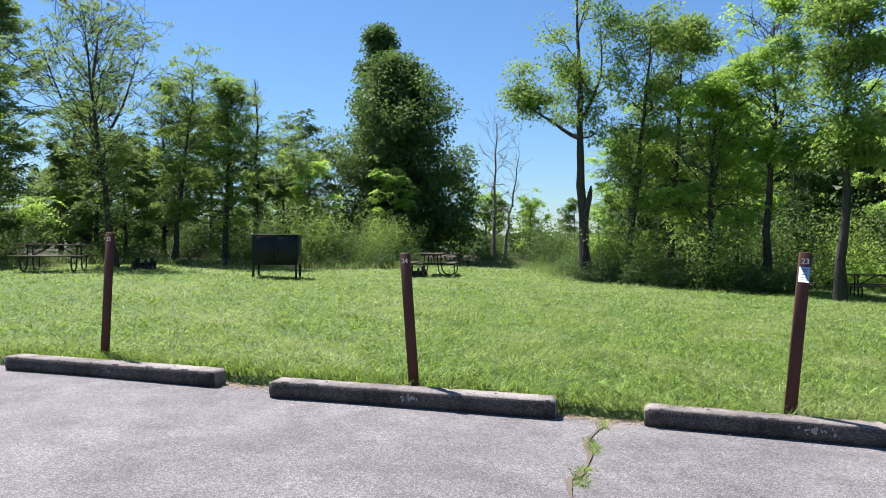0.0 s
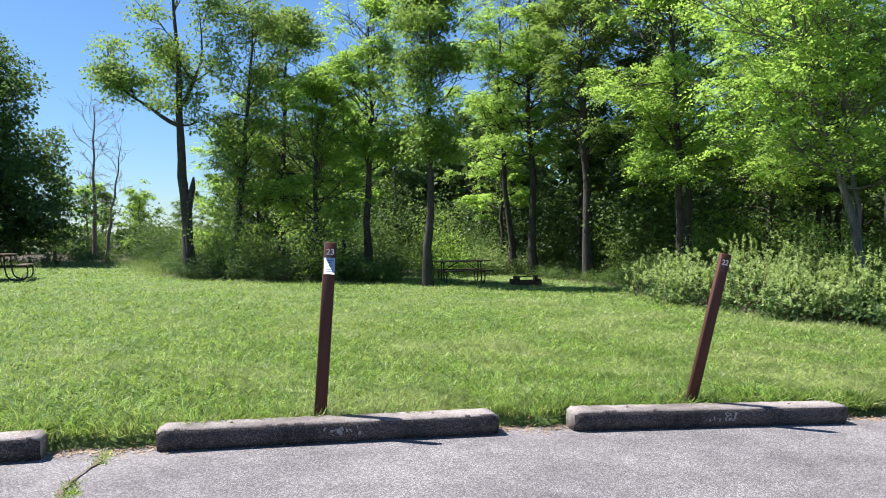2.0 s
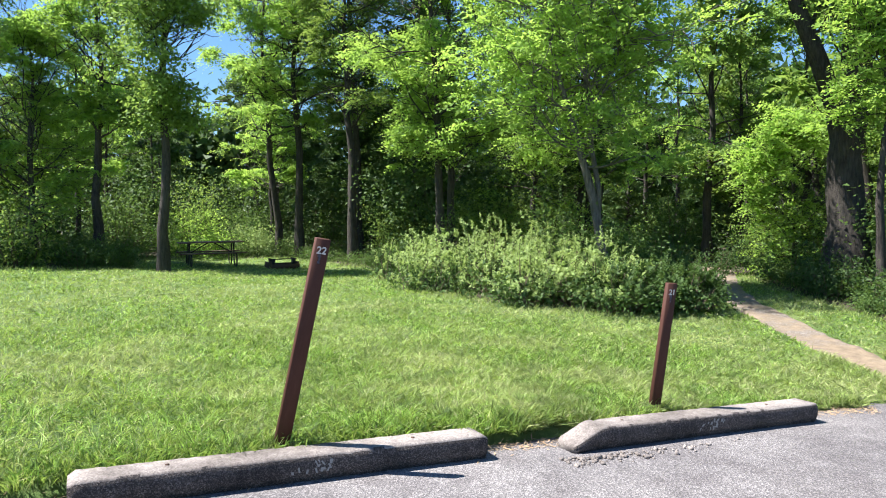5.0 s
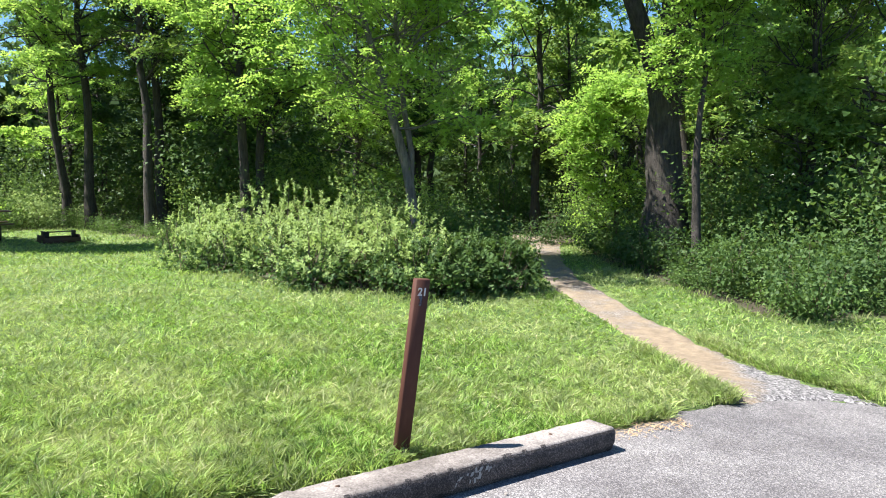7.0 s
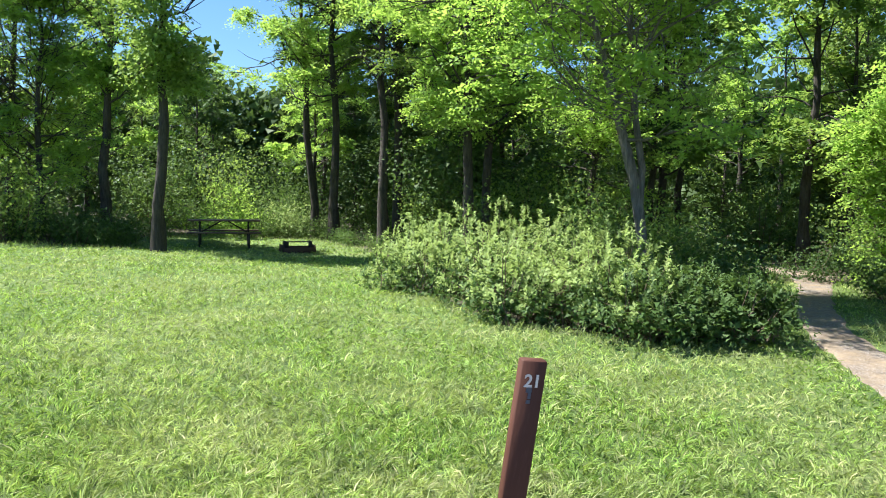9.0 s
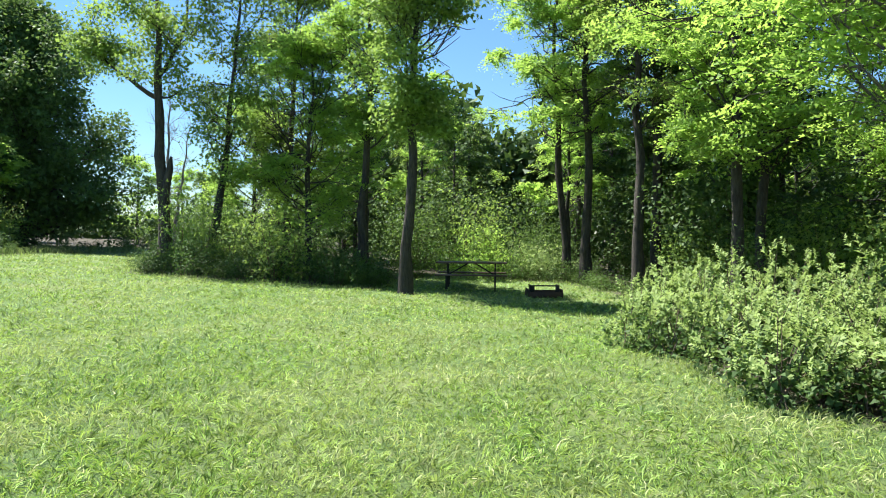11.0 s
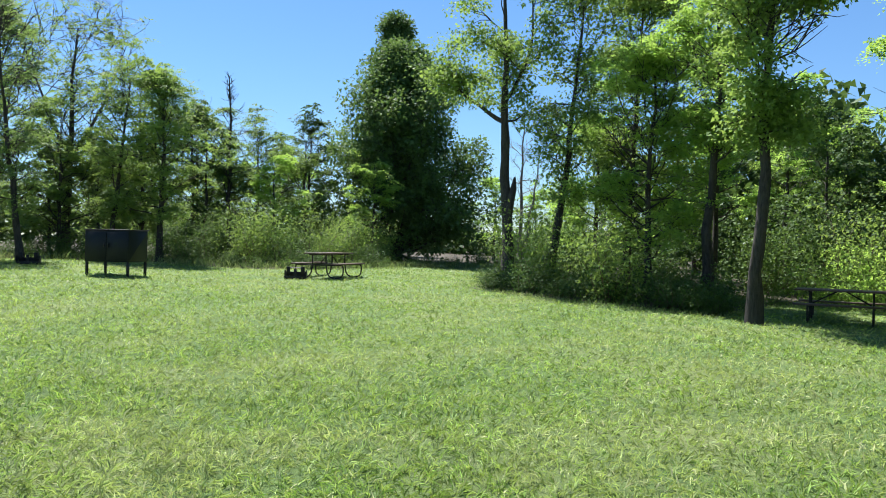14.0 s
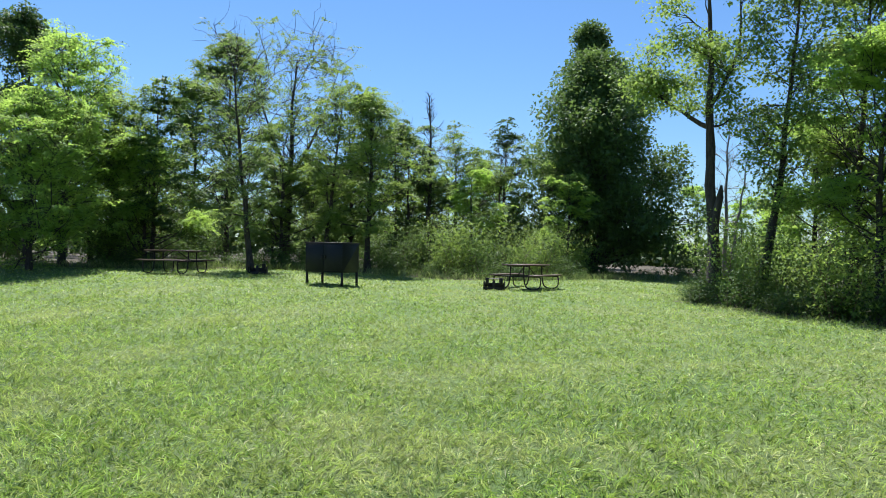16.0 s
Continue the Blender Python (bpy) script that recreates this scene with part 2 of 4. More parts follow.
# ---- mesh helpers ----
class Build:
    """Gathers quads as arrays; one mesh at the end."""

    def __init__(self):
        self.v, self.f, self.t, self.n = [], [], [], 0

    def add(self, verts, quads):
        verts, quads = np.asarray(verts, float).reshape(-1, 3), np.asarray(quads, int).reshape(-1, 4)
        self.v.append(verts)
        self.f.append(quads + self.n)
        self.n += len(verts)

    def tube(self, pts, radii, sides=6, cap=True):
        pts = np.asarray(pts, float)
        d = np.gradient(pts, axis=0)
        d /= np.linalg.norm(d, axis=1)[:, None] + 1e-9
        a = np.cross(d, (0.31, 0.95, 0.05))
        a /= np.linalg.norm(a, axis=1)[:, None] + 1e-9
        b = np.cross(d, a)
        th = np.arange(sides) * 2 * np.pi / sides
        r = np.asarray(radii, float)
        if r.ndim == 1:
            r = r[:, None] * np.ones(sides)
        ring = pts[:, None] + r[..., None] * (np.cos(th)[None, :, None] * a[:, None] + np.sin(th)[None, :, None] * b[:, None])
        i, j = np.meshgrid(np.arange(len(pts) - 1), np.arange(sides), indexing="ij")
        k = (j + 1) % sides
        self.add(ring.reshape(-1, 3), np.stack([i * sides + j, i * sides + k, (i + 1) * sides + k, (i + 1) * sides + j], -1))

    def box(self, size, at=(0, 0, 0), turn=None, bevel=0.0):
        """A box with chamfered long edges (an eight-cornered section along its longest side)."""
        s = np.array(size, float) / 2
        ax = int(np.argmax(s))
        u, w = [i for i in range(3) if i != ax]
        c = min(bevel, s[u] * 0.8, s[w] * 0.8)
        sec = [(-s[u] + c, -s[w]), (s[u] - c, -s[w]), (s[u], -s[w] + c), (s[u], s[w] - c), (s[u] - c, s[w]), (-s[u] + c, s[w]), (-s[u], s[w] - c), (-s[u], -s[w] + c)]
        v = np.zeros((32, 3))
        for e, (along, shrink) in enumerate(((-s[ax], c), (-s[ax] + c, 0), (s[ax] - c, 0), (s[ax], c))):
            for q, (p1, p2) in enumerate(sec):
                v[e * 8 + q, ax] = along
                v[e * 8 + q, u] = p1 * (1 - shrink / s[u])
                v[e * 8 + q, w] = p2 * (1 - shrink / s[w])
        f = [[e * 8 + q, e * 8 + (q + 1) % 8, e * 8 + 8 + (q + 1) % 8, e * 8 + 8 + q] for e in range(3) for q in range(8)]
        for o in (0, 24):
            f += [[o, o + 1, o + 2, o + 3], [o, o + 3, o + 4, o + 7], [o + 4, o + 5, o + 6, o + 7]]
        v = v @ np.array(turn).T if turn is not None else v
        self.add(v + np.array(at, float), f)

    def leaves(self, at, along, side, length, width, fold=0.25):
        """Folded diamond leaves: arrays of places, directions, sideways and sizes."""
        n = len(at)
        up = np.cross(along, side)
        length, width = np.asarray(length)[:, None], np.asarray(width)[:, None]
        mid = at + along * length * 0.45 + up * width * fold
        v = np.stack([at, mid + side * width * 0.5, at + along * length, mid - side * width * 0.5], 1)
        self.add(v.reshape(-1, 3), np.arange(4 * n).reshape(-1, 4))

    def darts(self, at, along, side, length, width):
        """Three-cornered leaves, for crowns further off."""
        n = len(at)
        length, width = np.asarray(length)[:, None], np.asarray(width)[:, None]
        mid = at + along * length * 0.35
        v = np.stack([mid - side * width * 0.6, mid + side * width * 0.6 - along * length * 0.2, at + along * length], 1)
        self.t.append(np.arange(3 * n).reshape(-1, 3) + self.n)
        self.v.append(v.reshape(-1, 3))
        self.n += 3 * n

    def mesh(self, name, mat, smooth=False):
        v = np.concatenate(self.v)
        quads = np.concatenate(self.f) if self.f else np.zeros((0, 4), int)
        tris = np.concatenate(self.t) if self.t else np.zeros((0, 3), int)
        me = bpy.data.meshes.new(name)
        me.vertices.add(len(v))
        me.vertices.foreach_set("co", v.astype(np.float32).ravel())
        corners = np.concatenate([quads.ravel(), tris.ravel()])
        me.loops.add(len(corners))
        me.loops.foreach_set("vertex_index", corners.astype(np.int32))
        me.polygons.add(len(quads) + len(tris))
        starts = np.concatenate([np.arange(len(quads)) * 4, 4 * len(quads) + np.arange(len(tris)) * 3])
        me.polygons.foreach_set("loop_start", starts.astype(np.int32))
        me.update(calc_edges=True)
        me.validate()
        me.materials.append(mat)
        if smooth:
            me.polygons.foreach_set("use_smooth", np.ones(len(me.polygons), bool))
        return me


def fixed(me):
    """Turns the faces of a closed mesh outwards."""
    bm = bmesh.new()
    bm.from_mesh(me)
    bmesh.ops.recalc_face_normals(bm, faces=bm.faces)
    bm.to_mesh(me)
    bm.free()
    return me


def part(name, me, parent, label=""):
    ob = new(name, me)
    ob.parent = parent
    return tagged(ob, label) if label else ob


def unit(v):
    return v / (np.linalg.norm(v, axis=-1, keepdims=True) + 1e-9)


# ---- terrain ----
def asphalt_z(x):
    x = np.clip(x, -8.0, 13.0)
    return -0.10 - 0.012 * x - 0.0024 * x * x


def lawn_z(x, y):
    far = -0.75 * np.tanh(x / 25.0)
    near = asphalt_z(x) + np.interp(x, [-8, 8.5, 10.5, 13], [0.075, 0.06, 0.03, 0.02])
    near = near + 0.06 * np.clip((y - asphalt_edge(x)) / 0.2, 0, 1) * np.interp(x, [8.2, 10.0], [1.0, 0.0])   # turf level with the stops
    k = np.clip((y - 0.5) / 8.0, 0, 1)
    k = k * k * (3 - 2 * k)
    bumps = 0.016 * np.sin(1.7 * x + 0.9 * y) * np.sin(0.8 * x - 1.9 * y + 1.0) + 0.02 * np.sin(0.35 * x + 0.5 * y)
    far = far - 0.11 * np.exp(-((x - 8.0) / 4.0) ** 2 - ((y - 18.5) / 4.5) ** 2)      # hollow by the shaded table
    return near * (1 - k) + far * k + bumps * np.clip(y, 0, 1)


EDGE_X = [-60, -6, -2, 1.6, 4.6, 7.5, 10.4, 11.3, 11.9, 12.4, 12.95, 14, 16, 60]
EDGE_Y = [-0.9, -0.14, -0.12, -0.12, 0.22, 0.40, 0.58, 0.64, 0.62, 0.48, 0.06, -1.2, -3.0, -6.0]


def asphalt_edge(x):
    return np.interp(x, EDGE_X, EDGE_Y) + 0.03 * np.sin(5.1 * x) + 0.025 * np.sin(13.0 * x + 1.0) + 0.015 * np.sin(31.0 * x)


LAWN = [(-26, 2), (-19.2, 8.6), (-18.2, 13.0), (-15.2, 17.6), (-11.6, 17.6), (-9.3, 20.2), (-9.6, 26), (-6.6, 31), (-4.4, 27), (-2.7, 20.6),
        (-1.6, 18.1), (0.4, 17.5), (3.4, 17.5), (5.0, 17.6), (4.9, 21), (6, 23), (10.2, 22.3), (10.9, 19.4), (11.4, 17), (11, 14.5), (10.6, 10.4),
        (10.5, 7.9), (11.0, 6.5), (11.6, 5.9), (12.3, 5.5), (13.0, 5.5), (14.1, 6.3), (15.3, 8.2), (18.2, 11.4), (20.0, 11.0), (17.6, 7.6), (16.2, 5.0), (15.5, 2.9),
        (15.4, 2.3), (16.8, 1.6), (22, 0.4), (30, -3), (30, -8), (-26, -8)]
LAWN_A = np.array(LAWN, float)


def inside(x, y, poly):
    """Which of the places lie in the polygon."""
    x, y = np.asarray(x, float), np.asarray(y, float)
    hit = np.zeros(x.shape, bool)
    for (x0, y0), (x1, y1) in zip(poly, np.roll(poly, -1, 0)):
        if y0 != y1:
            hit ^= ((y0 > y) != (y1 > y)) & (x < (x1 - x0) * (y - y0) / (y1 - y0) + x0)
    return hit


def stretch(lo, hi, step, far):
    """Coordinates: even steps from lo to hi, then ever longer ones out to far on both sides."""
    mid = list(np.arange(lo, hi, step))
    out, d, p = [], step * 2, hi
    while p < far:
        out.append(p)
        d *= 1.5
        p += d
    left, d, p = [], step * 2, lo - step
    while p > -far:
        left.append(p)
        d *= 1.5
        p -= d
    return np.array(left[::-1] + mid + out)


def grid_mesh(name, xs, ys, z_of, mat, smooth=True):
    x, y = np.meshgrid(xs, ys, indexing="ij")
    z = z_of(x, y)
    n, m = x.shape
    i, j = np.meshgrid(np.arange(n - 1), np.arange(m - 1), indexing="ij")
    b = Build()
    b.add(np.stack([x, y, z], -1), np.stack([i * m + j, (i + 1) * m + j, (i + 1) * m + j + 1, i * m + j + 1], -1))
    return b.mesh(name, mat, smooth), x.ravel(), y.ravel()


def ground_z(x, y):
    gap = np.clip((y - asphalt_edge(x)) / 0.14, 0, 1)
    gap = np.where(y < -45, 0.6, gap)
    return lawn_z(x, y) * gap + (asphalt_z(x) - 0.04) * (1 - gap)


ys = np.sort(np.unique(np.round(np.concatenate([
    np.arange(-1.6, 1.0, 0.06), np.arange(1.0, 45, 0.4), 45 + 1.35 ** np.arange(4, 24), -1.6 - 1.35 ** np.arange(0, 24)]), 3)))
me, gx, gy = grid_mesh("ground", stretch(-30, 35, 0.4, 1400), ys, ground_z, SOIL)
woods = ~inside(gx, gy, LAWN_A) & (gy > -6)
wa = me.attributes.new("woods", "FLOAT", "POINT")
wa.data.foreach_set("value", woods.astype(np.float32))
tagged(new("ground", me), "sunlit mown lawn with dry patches running under the woods", "ground", kind="structure")

# Parking lot
b = Build()
ax = np.concatenate([np.arange(-60, -6, 1.0), np.arange(-6, 15, 0.09), np.arange(15, 61, 1.5)])
rows = np.concatenate([[-0.02, 0.0, 0.03, 0.1, 0.4], np.linspace(1, 44, 30)])
X = np.repeat(ax[:, None], len(rows), 1)
Y = asphalt_edge(ax)[:, None] - rows[None, :] + 0.03
Z = asphalt_z(X) + 0.004 * np.sin(2.1 * X + Y) * np.sin(1.3 * Y)
Z[:, 0] -= 0.07
n, m = X.shape
i, j = np.meshgrid(np.arange(n - 1), np.arange(m - 1), indexing="ij")
b.add(np.stack([X, Y, Z], -1), np.stack([i * m + j, i * m + j + 1, (i + 1) * m + j + 1, (i + 1) * m + j], -1))
tagged(new("road", b.mesh("road", ASPHALT, True)), "worn pale grey asphalt parking lot with a weedy crack", "asphalt", kind="structure")

# Footpath into the woods
PL = np.array([(11.75, 0.6), (11.85, 0.7), (12.0, 0.9), (12.3, 1.5), (12.75, 2.35), (13.35, 3.5), (14.2, 5.3), (15.5, 7.35), (18.0, 10.1), (19.6, 12.2), (20.4, 15.0)])
PR = np.array([(12.95, 0.12), (12.98, 0.35), (13.05, 0.75), (13.2, 1.4), (13.5, 2.25), (14.15, 3.75), (15.35, 6.0), (16.75, 7.8), (19.0, 10.3), (20.7, 12.0), (21.6, 15.0)])
s_at = np.arange(len(PL))
ss = np.linspace(0, len(PL) - 1, 400)
PLs = np.stack([np.interp(ss, s_at, PL[:, k]) for k in (0, 1)], -1)
PRs = np.stack([np.interp(ss, s_at, PR[:, k]) for k in (0, 1)], -1)
across = np.linspace(-0.03, 1.03, 15)
wob = 0.06 * np.sin(ss * 9.0) + 0.05 * np.sin(ss * 23.0 + 1.0)
P = PLs[:, None] * (1 - across[None, :, None]) + PRs[:, None] * across[None, :, None]
P += ((PRs - PLs)[:, None] * (wob[:, None] * np.abs(across - 0.5)[None, :])[..., None])
lift = 0.012 - 0.05 * np.clip(np.abs(across - 0.5) - 0.45, 0, 1) / 0.08
pz = ground_z(P[..., 0], P[..., 1]) + lift[None, :] + 0.004 * np.sin(P[..., 0] * 9) * np.sin(P[..., 1] * 11)
b = Build()
n, m = P.shape[:2]
i, j = np.meshgrid(np.arange(n - 1), np.arange(m - 1), indexing="ij")
b.add(np.concatenate([P, pz[..., None]], -1), np.stack([i * m + j, (i + 1) * m + j, (i + 1) * m + j + 1, i * m + j + 1], -1))
me = b.mesh("footpath", PATHWAY, True)
gravel = np.clip(1.0 - (ss[:, None] - 1.2) / 2.2, 0, 1) * (0.2 + across[None, :]) + 0.22 * np.clip((ss[:, None] - 3.6) / 1.5, 0, 1) + 0.9 * np.clip(across - 0.5, 0, 1)[None, :] * np.clip(4.2 - ss[:, None], 0, 1)
me.attributes.new("gravel", "FLOAT", "POINT").data.foreach_set("value", np.clip(gravel, 0, 1).astype(np.float32).ravel())
tagged(new("footpath", me), "tan dirt footpath with grey gravel leading into the woods", "path", kind="structure")
PATH_POLY = np.concatenate([PLs[::8], PRs[::-8]])


# ---- trees ----
def profile(kind, u):
    """How wide a crown is at the share u of its height."""
    if kind == "cone":
        return np.interp(u, [0, 0.12, 0.3, 0.55, 0.68, 0.76, 0.9, 1], [0.85, 1.0, 1.0, 0.72, 0.45, 0.26, 0.19, 0.05])
    if kind == "round":
        return np.interp(u, [0, 0.15, 0.5, 0.8, 1], [0.55, 0.85, 1.0, 0.75, 0.25])
    if kind == "vase":
        return np.interp(u, [0, 0.3, 0.65, 0.9, 1], [0.35, 0.65, 1.0, 0.8, 0.4])
    if kind == "dome":
        return np.interp(u, [0, 0.12, 0.4, 0.65, 0.85, 1], [0.85, 1.0, 0.95, 0.68, 0.36, 0.1])
    return np.interp(u, [0, 0.2, 0.5, 0.8, 1], [0.8, 1.0, 0.8, 0.55, 0.2])


def leaf_cloud(b, rng, centres, radius, count, size, flat=0.5, droop=0.25, near=False):
    """Leaves in flattened sprays round the centres."""
    n = len(centres) * count
    c = np.repeat(centres, count, 0)
    r = np.repeat(np.asarray(radius) * np.ones(len(centres)), count)
    off = rng.normal(size=(n, 3))
    off = unit(off) * (rng.random(n) ** 0.45)[:, None]
    off[:, 2] = off[:, 2] * flat - droop * (off[:, 0] ** 2 + off[:, 1] ** 2)
    at = c + off * r[:, None]
    out = unit(off + rng.normal(size=(n, 3)) * 0.55 + np.array([0, 0, -0.25]))
    nor = unit(rng.normal(size=(n, 3)) * 0.6 + np.array([0, 0, 1.0]))
    side = unit(np.cross(nor, out))
    ln = size * (0.65 + 0.8 * rng.random(n))
    if near:
        b.leaves(at, out, side, ln, ln * (0.36 + 0.2 * rng.random(n)))
    else:
        b.darts(at, out, side, ln, ln * (0.45 + 0.25 * rng.random(n)))


def frond_cloud(b, rng, centres, radius, count, size, droop=0.35):
    """Feathered leaves: rows of leaflets along drooping stalks that fan out from each centre."""
    m = 11
    per = max(3, count // m)
    n = len(centres) * per
    c = np.repeat(centres, per, 0)
    r = np.repeat(np.asarray(radius) * np.ones(len(centres)), per) * rng.uniform(0.7, 1.3, n)
    az = rng.uniform(0, 2 * np.pi, n)
    d = unit(np.stack([np.cos(az), np.sin(az), rng.normal(0.05, 0.28, n)], -1))
    nor = unit(np.array([0, 0, 1.0]) + rng.normal(size=(n, 3)) * 0.5)
    side = unit(np.cross(nor, d))
    o = c + rng.normal(size=(n, 3)) * np.array([0.25, 0.25, 0.12]) * r[:, None]
    u = np.tile(np.linspace(0.12, 1.0, m), n)
    k = np.repeat(np.arange(n), m)
    sgn = np.tile(np.where(np.arange(m) % 2 == 0, 1.0, -1.0), n)
    sgn[np.arange(m - 1, n * m, m)] = 0.15
    at = o[k] + d[k] * (r[k] * u)[:, None]
    at[:, 2] -= droop * r[k] * u * u
    al = unit(d[k] * 0.55 + side[k] * sgn[:, None] + rng.normal(size=(n * m, 3)) * 0.22 + np.array([0, 0, -0.12]))
    sd = unit(np.cross(nor[k] + rng.normal(size=(n * m, 3)) * 0.3, al))
    ln = size * (1.25 - 0.5 * u) * rng.uniform(0.75, 1.25, n * m)
    b.darts(at, al, sd, ln, ln * (0.46 + 0.2 * rng.random(n * m)))


def bend(p, d, length, k, rng, rise=0.25, wobble=0.18):
    pts = [p]
    for _ in range(k):
        d = unit(d + rng.normal(size=3) * wobble + np.array([0, 0, rise / k]))
        p = p + d * length / k
        pts.append(p)
    return np.array(pts), d


def tree_meshes(seed, H, R, low, shape, limbs, leaf, per, size, bark, subs=5, lean=(0, 0), spread=0.55, fork=None, girth=1.0, top_bare=0.0, flat=0.5, near=False, twigs=True, taper=0.88, fronds=True, cull=True, bias=1.0):
    """Trunk and crown of one tree that stands at the origin."""
    rng = np.random.default_rng(seed)
    wood, cro = Build(), Build()
    k = 9
    t = np.linspace(0, 1, k + 1)
    tr = np.stack([lean[0] * t + 0.011 * H * np.sin(3.1 * t + seed) * t, lean[1] * t + 0.011 * H * np.sin(2.3 * t + 2 * seed) * t, H * 0.94 * t], -1)
    tr[1:-1, :2] += rng.normal(size=(k - 1, 2)) * 0.0045 * H
    r0 = girth * (0.028 + 0.0115 * H)
    rad = r0 * (1 - taper * t ** 0.9) + 0.006
    rad[0] *= 1.35
    fine = np.linspace(0, 1, 19)
    trf = np.stack([np.interp(fine, t, tr[:, a]) for a in range(3)], -1)
    trf[0, 2] -= 0.15
    rf = np.interp(fine, t, rad)
    wood.tube(trf, rf[:, None] * (1 + 0.08 * rng.normal(size=(19, 9))), 9)
    sides = 4 if twigs else 3
    stems = [(tr, rad)]
    if fork:
        for h0, az, ln, up in fork:
            p0 = np.array([np.interp(h0, t, tr[:, a]) for a in range(3)])
            d0 = np.array([math.cos(az), math.sin(az), up])
            pts, _ = bend(p0, unit(d0), ln, 8, rng, 0.9, 0.10)
            r1 = np.interp(h0, t, rad) * 0.72
            rr = np.linspace(r1, 0.012, 9)
            wood.tube(pts, rr, 7)
            stems.append((pts, rr))
    tips, tipr = [], []
    for i in range(limbs):
        pts0, rr0 = stems[i % len(stems)] if fork else stems[0]
        u = ((i + rng.random()) / limbs) ** bias
        h = low + (0.99 - low) * u
        if fork and i % len(stems):
            h = 0.25 + 0.75 * rng.random()
        tt = np.linspace(0, 1, len(pts0))
        p = np.array([np.interp(h, tt, pts0[:, a]) for a in range(3)])
        r = np.interp(h, tt, rr0)
        az = i * 2.399 + rng.normal() * 0.4
        L = R * profile(shape, np.clip((p[2] / H - low) / (1 - low), 0, 1)) * (0.5 + 0.85 * rng.random())
        el = 0.15 + 0.75 * u * spread * 2 + rng.normal() * 0.15
        d = np.array([math.cos(az) * math.cos(el), math.sin(az) * math.cos(el), math.sin(el)])
        pts, dl = bend(p, d, L, 5, rng, 0.55, 0.24)
        wood.tube(pts, np.linspace(max(r * 0.38, 0.011), 0.007, 6), sides)
        for s in range(subs):
            w = 0.25 + 0.75 * (s + rng.random()) / subs
            q = np.array([np.interp(w, np.linspace(0, 1, 6), pts[:, a]) for a in range(3)])
            sd = unit(unit(pts[-1] - pts[0]) + rng.normal(size=3) * np.array([0.8, 0.8, 0.45]))
            sp, _ = bend(q, sd, 0.25 + 0.42 * L * (1.1 - 0.5 * w), 3, rng, 0.1, 0.25)
            if twigs:
                wood.tube(sp, np.linspace(0.012, 0.004, 4) * (0.7 + 0.06 * H), 3)
            if rng.random() > top_bare * u:
                tips.append(sp[2] * 0.4 + sp[3] * 0.6)
            elif rng.random() < 0.7:
                tw, _ = bend(sp[-1], sd, 0.5, 2, rng, 0.3, 0.3)
                wood.tube(tw, (0.007, 0.005, 0.003), 3)
        if rng.random() > top_bare * u:
            tips.append(pts[-1])
    trunk = wood.mesh("trunk", bark, True)
    if not per:
        return trunk, None
    tips = np.array(tips)
    if cull and len(tips) > 60:
        keep = [noise.noise(Vector(p) * 0.62 + Vector((seed * 3.7, 0, 0))) > -0.03 for p in tips]
        tips = tips[np.array(keep)]
        per = int(per * min(1.9, len(keep) / max(1, sum(keep))))
    if fronds:
        frond_cloud(cro, rng, tips, 0.24 + 0.32 * rng.random(len(tips)) + 0.045 * R, int(per * 1.75), size)
    else:
        leaf_cloud(cro, rng, tips, 0.26 + 0.38 * rng.random(len(tips)) + 0.05 * R, int(per * 1.75), size, flat, near=near)
    return trunk, cro.mesh("crown", LEAF[leaf])


def tree(x, y, meshes, label, group="", name="tree", turn=0.0, category="tree"):
    root = tagged(new(name), label, category, group)
    root.matrix_basis = pose(x, y, float(lawn_z(x, y)), 0, 0, turn)
    part("trunk", meshes[0], root)
    if meshes[1]:
        part("crown", meshes[1], root)
    return root


L_LOC = "black locust tree with feathery bright green sprays at the wood's edge"
L_MAP = "leafy green tree with a dark trunk among the woods"
L_THIN = "slender tree with sparse grey-green leaves and bare twigs"

# The tall locust with the low side limb, and the broken snag beside it
tree(-1.75, 20.2, tree_meshes(11, 10.6, 2.0, 0.50, "vase", 28, "maple", 44, 0.11, BARK, 6, (-0.5, 0.2), 0.5, fork=[(0.50, 3.0, 3.0, 0.45), (0.56, 0.3, 3.6, 1.2)], girth=1.35, cull=False, fronds=False),
     "tall black locust with a crooked forked trunk and airy crown")
stub = Build()
stub.tube(np.array([(0.05, -0.04, -0.15), (0.01, -0.05, 0.9), (-0.03, -0.05, 1.9), (0.05, -0.05, 2.5), (0.15, -0.05, 2.95), (0.19, -0.05, 3.3)]), (0.15, 0.125, 0.12, 0.115, 0.10, 0.03), 8)
tree(-1.75, 20.2, (stub.mesh("trunk", BARK, True), None), "broken dead tree stub leaning on the locust's base", name="dead_stub", category="tree stub")
tree(-0.45, 20.2, tree_meshes(13, 9.2, 1.4, 0.30, "vase", 26, "maple", 34, 0.105, BARK, 6, (0.9, 0.3), girth=1.0, cull=False, fronds=False), "slim leaning tree with vine-covered trunk and open crown")
tree(-0.6, 24.5, tree_meshes(47, 6.2, 1.8, 0.15, "round", 34, "locust", 50, 0.11, BARK, 6), L_LOC)
tree(1.0, 22.8, tree_meshes(48, 9.8, 1.7, 0.25, "round", 40, "maple", 46, 0.11, BARK, 6, (0.4, 0), fronds=False), L_MAP)
tree(2.4, 20.6, tree_meshes(49, 7.2, 2.0, 0.14, "round", 44, "locust", 50, 0.11, BARK, 6), L_LOC)
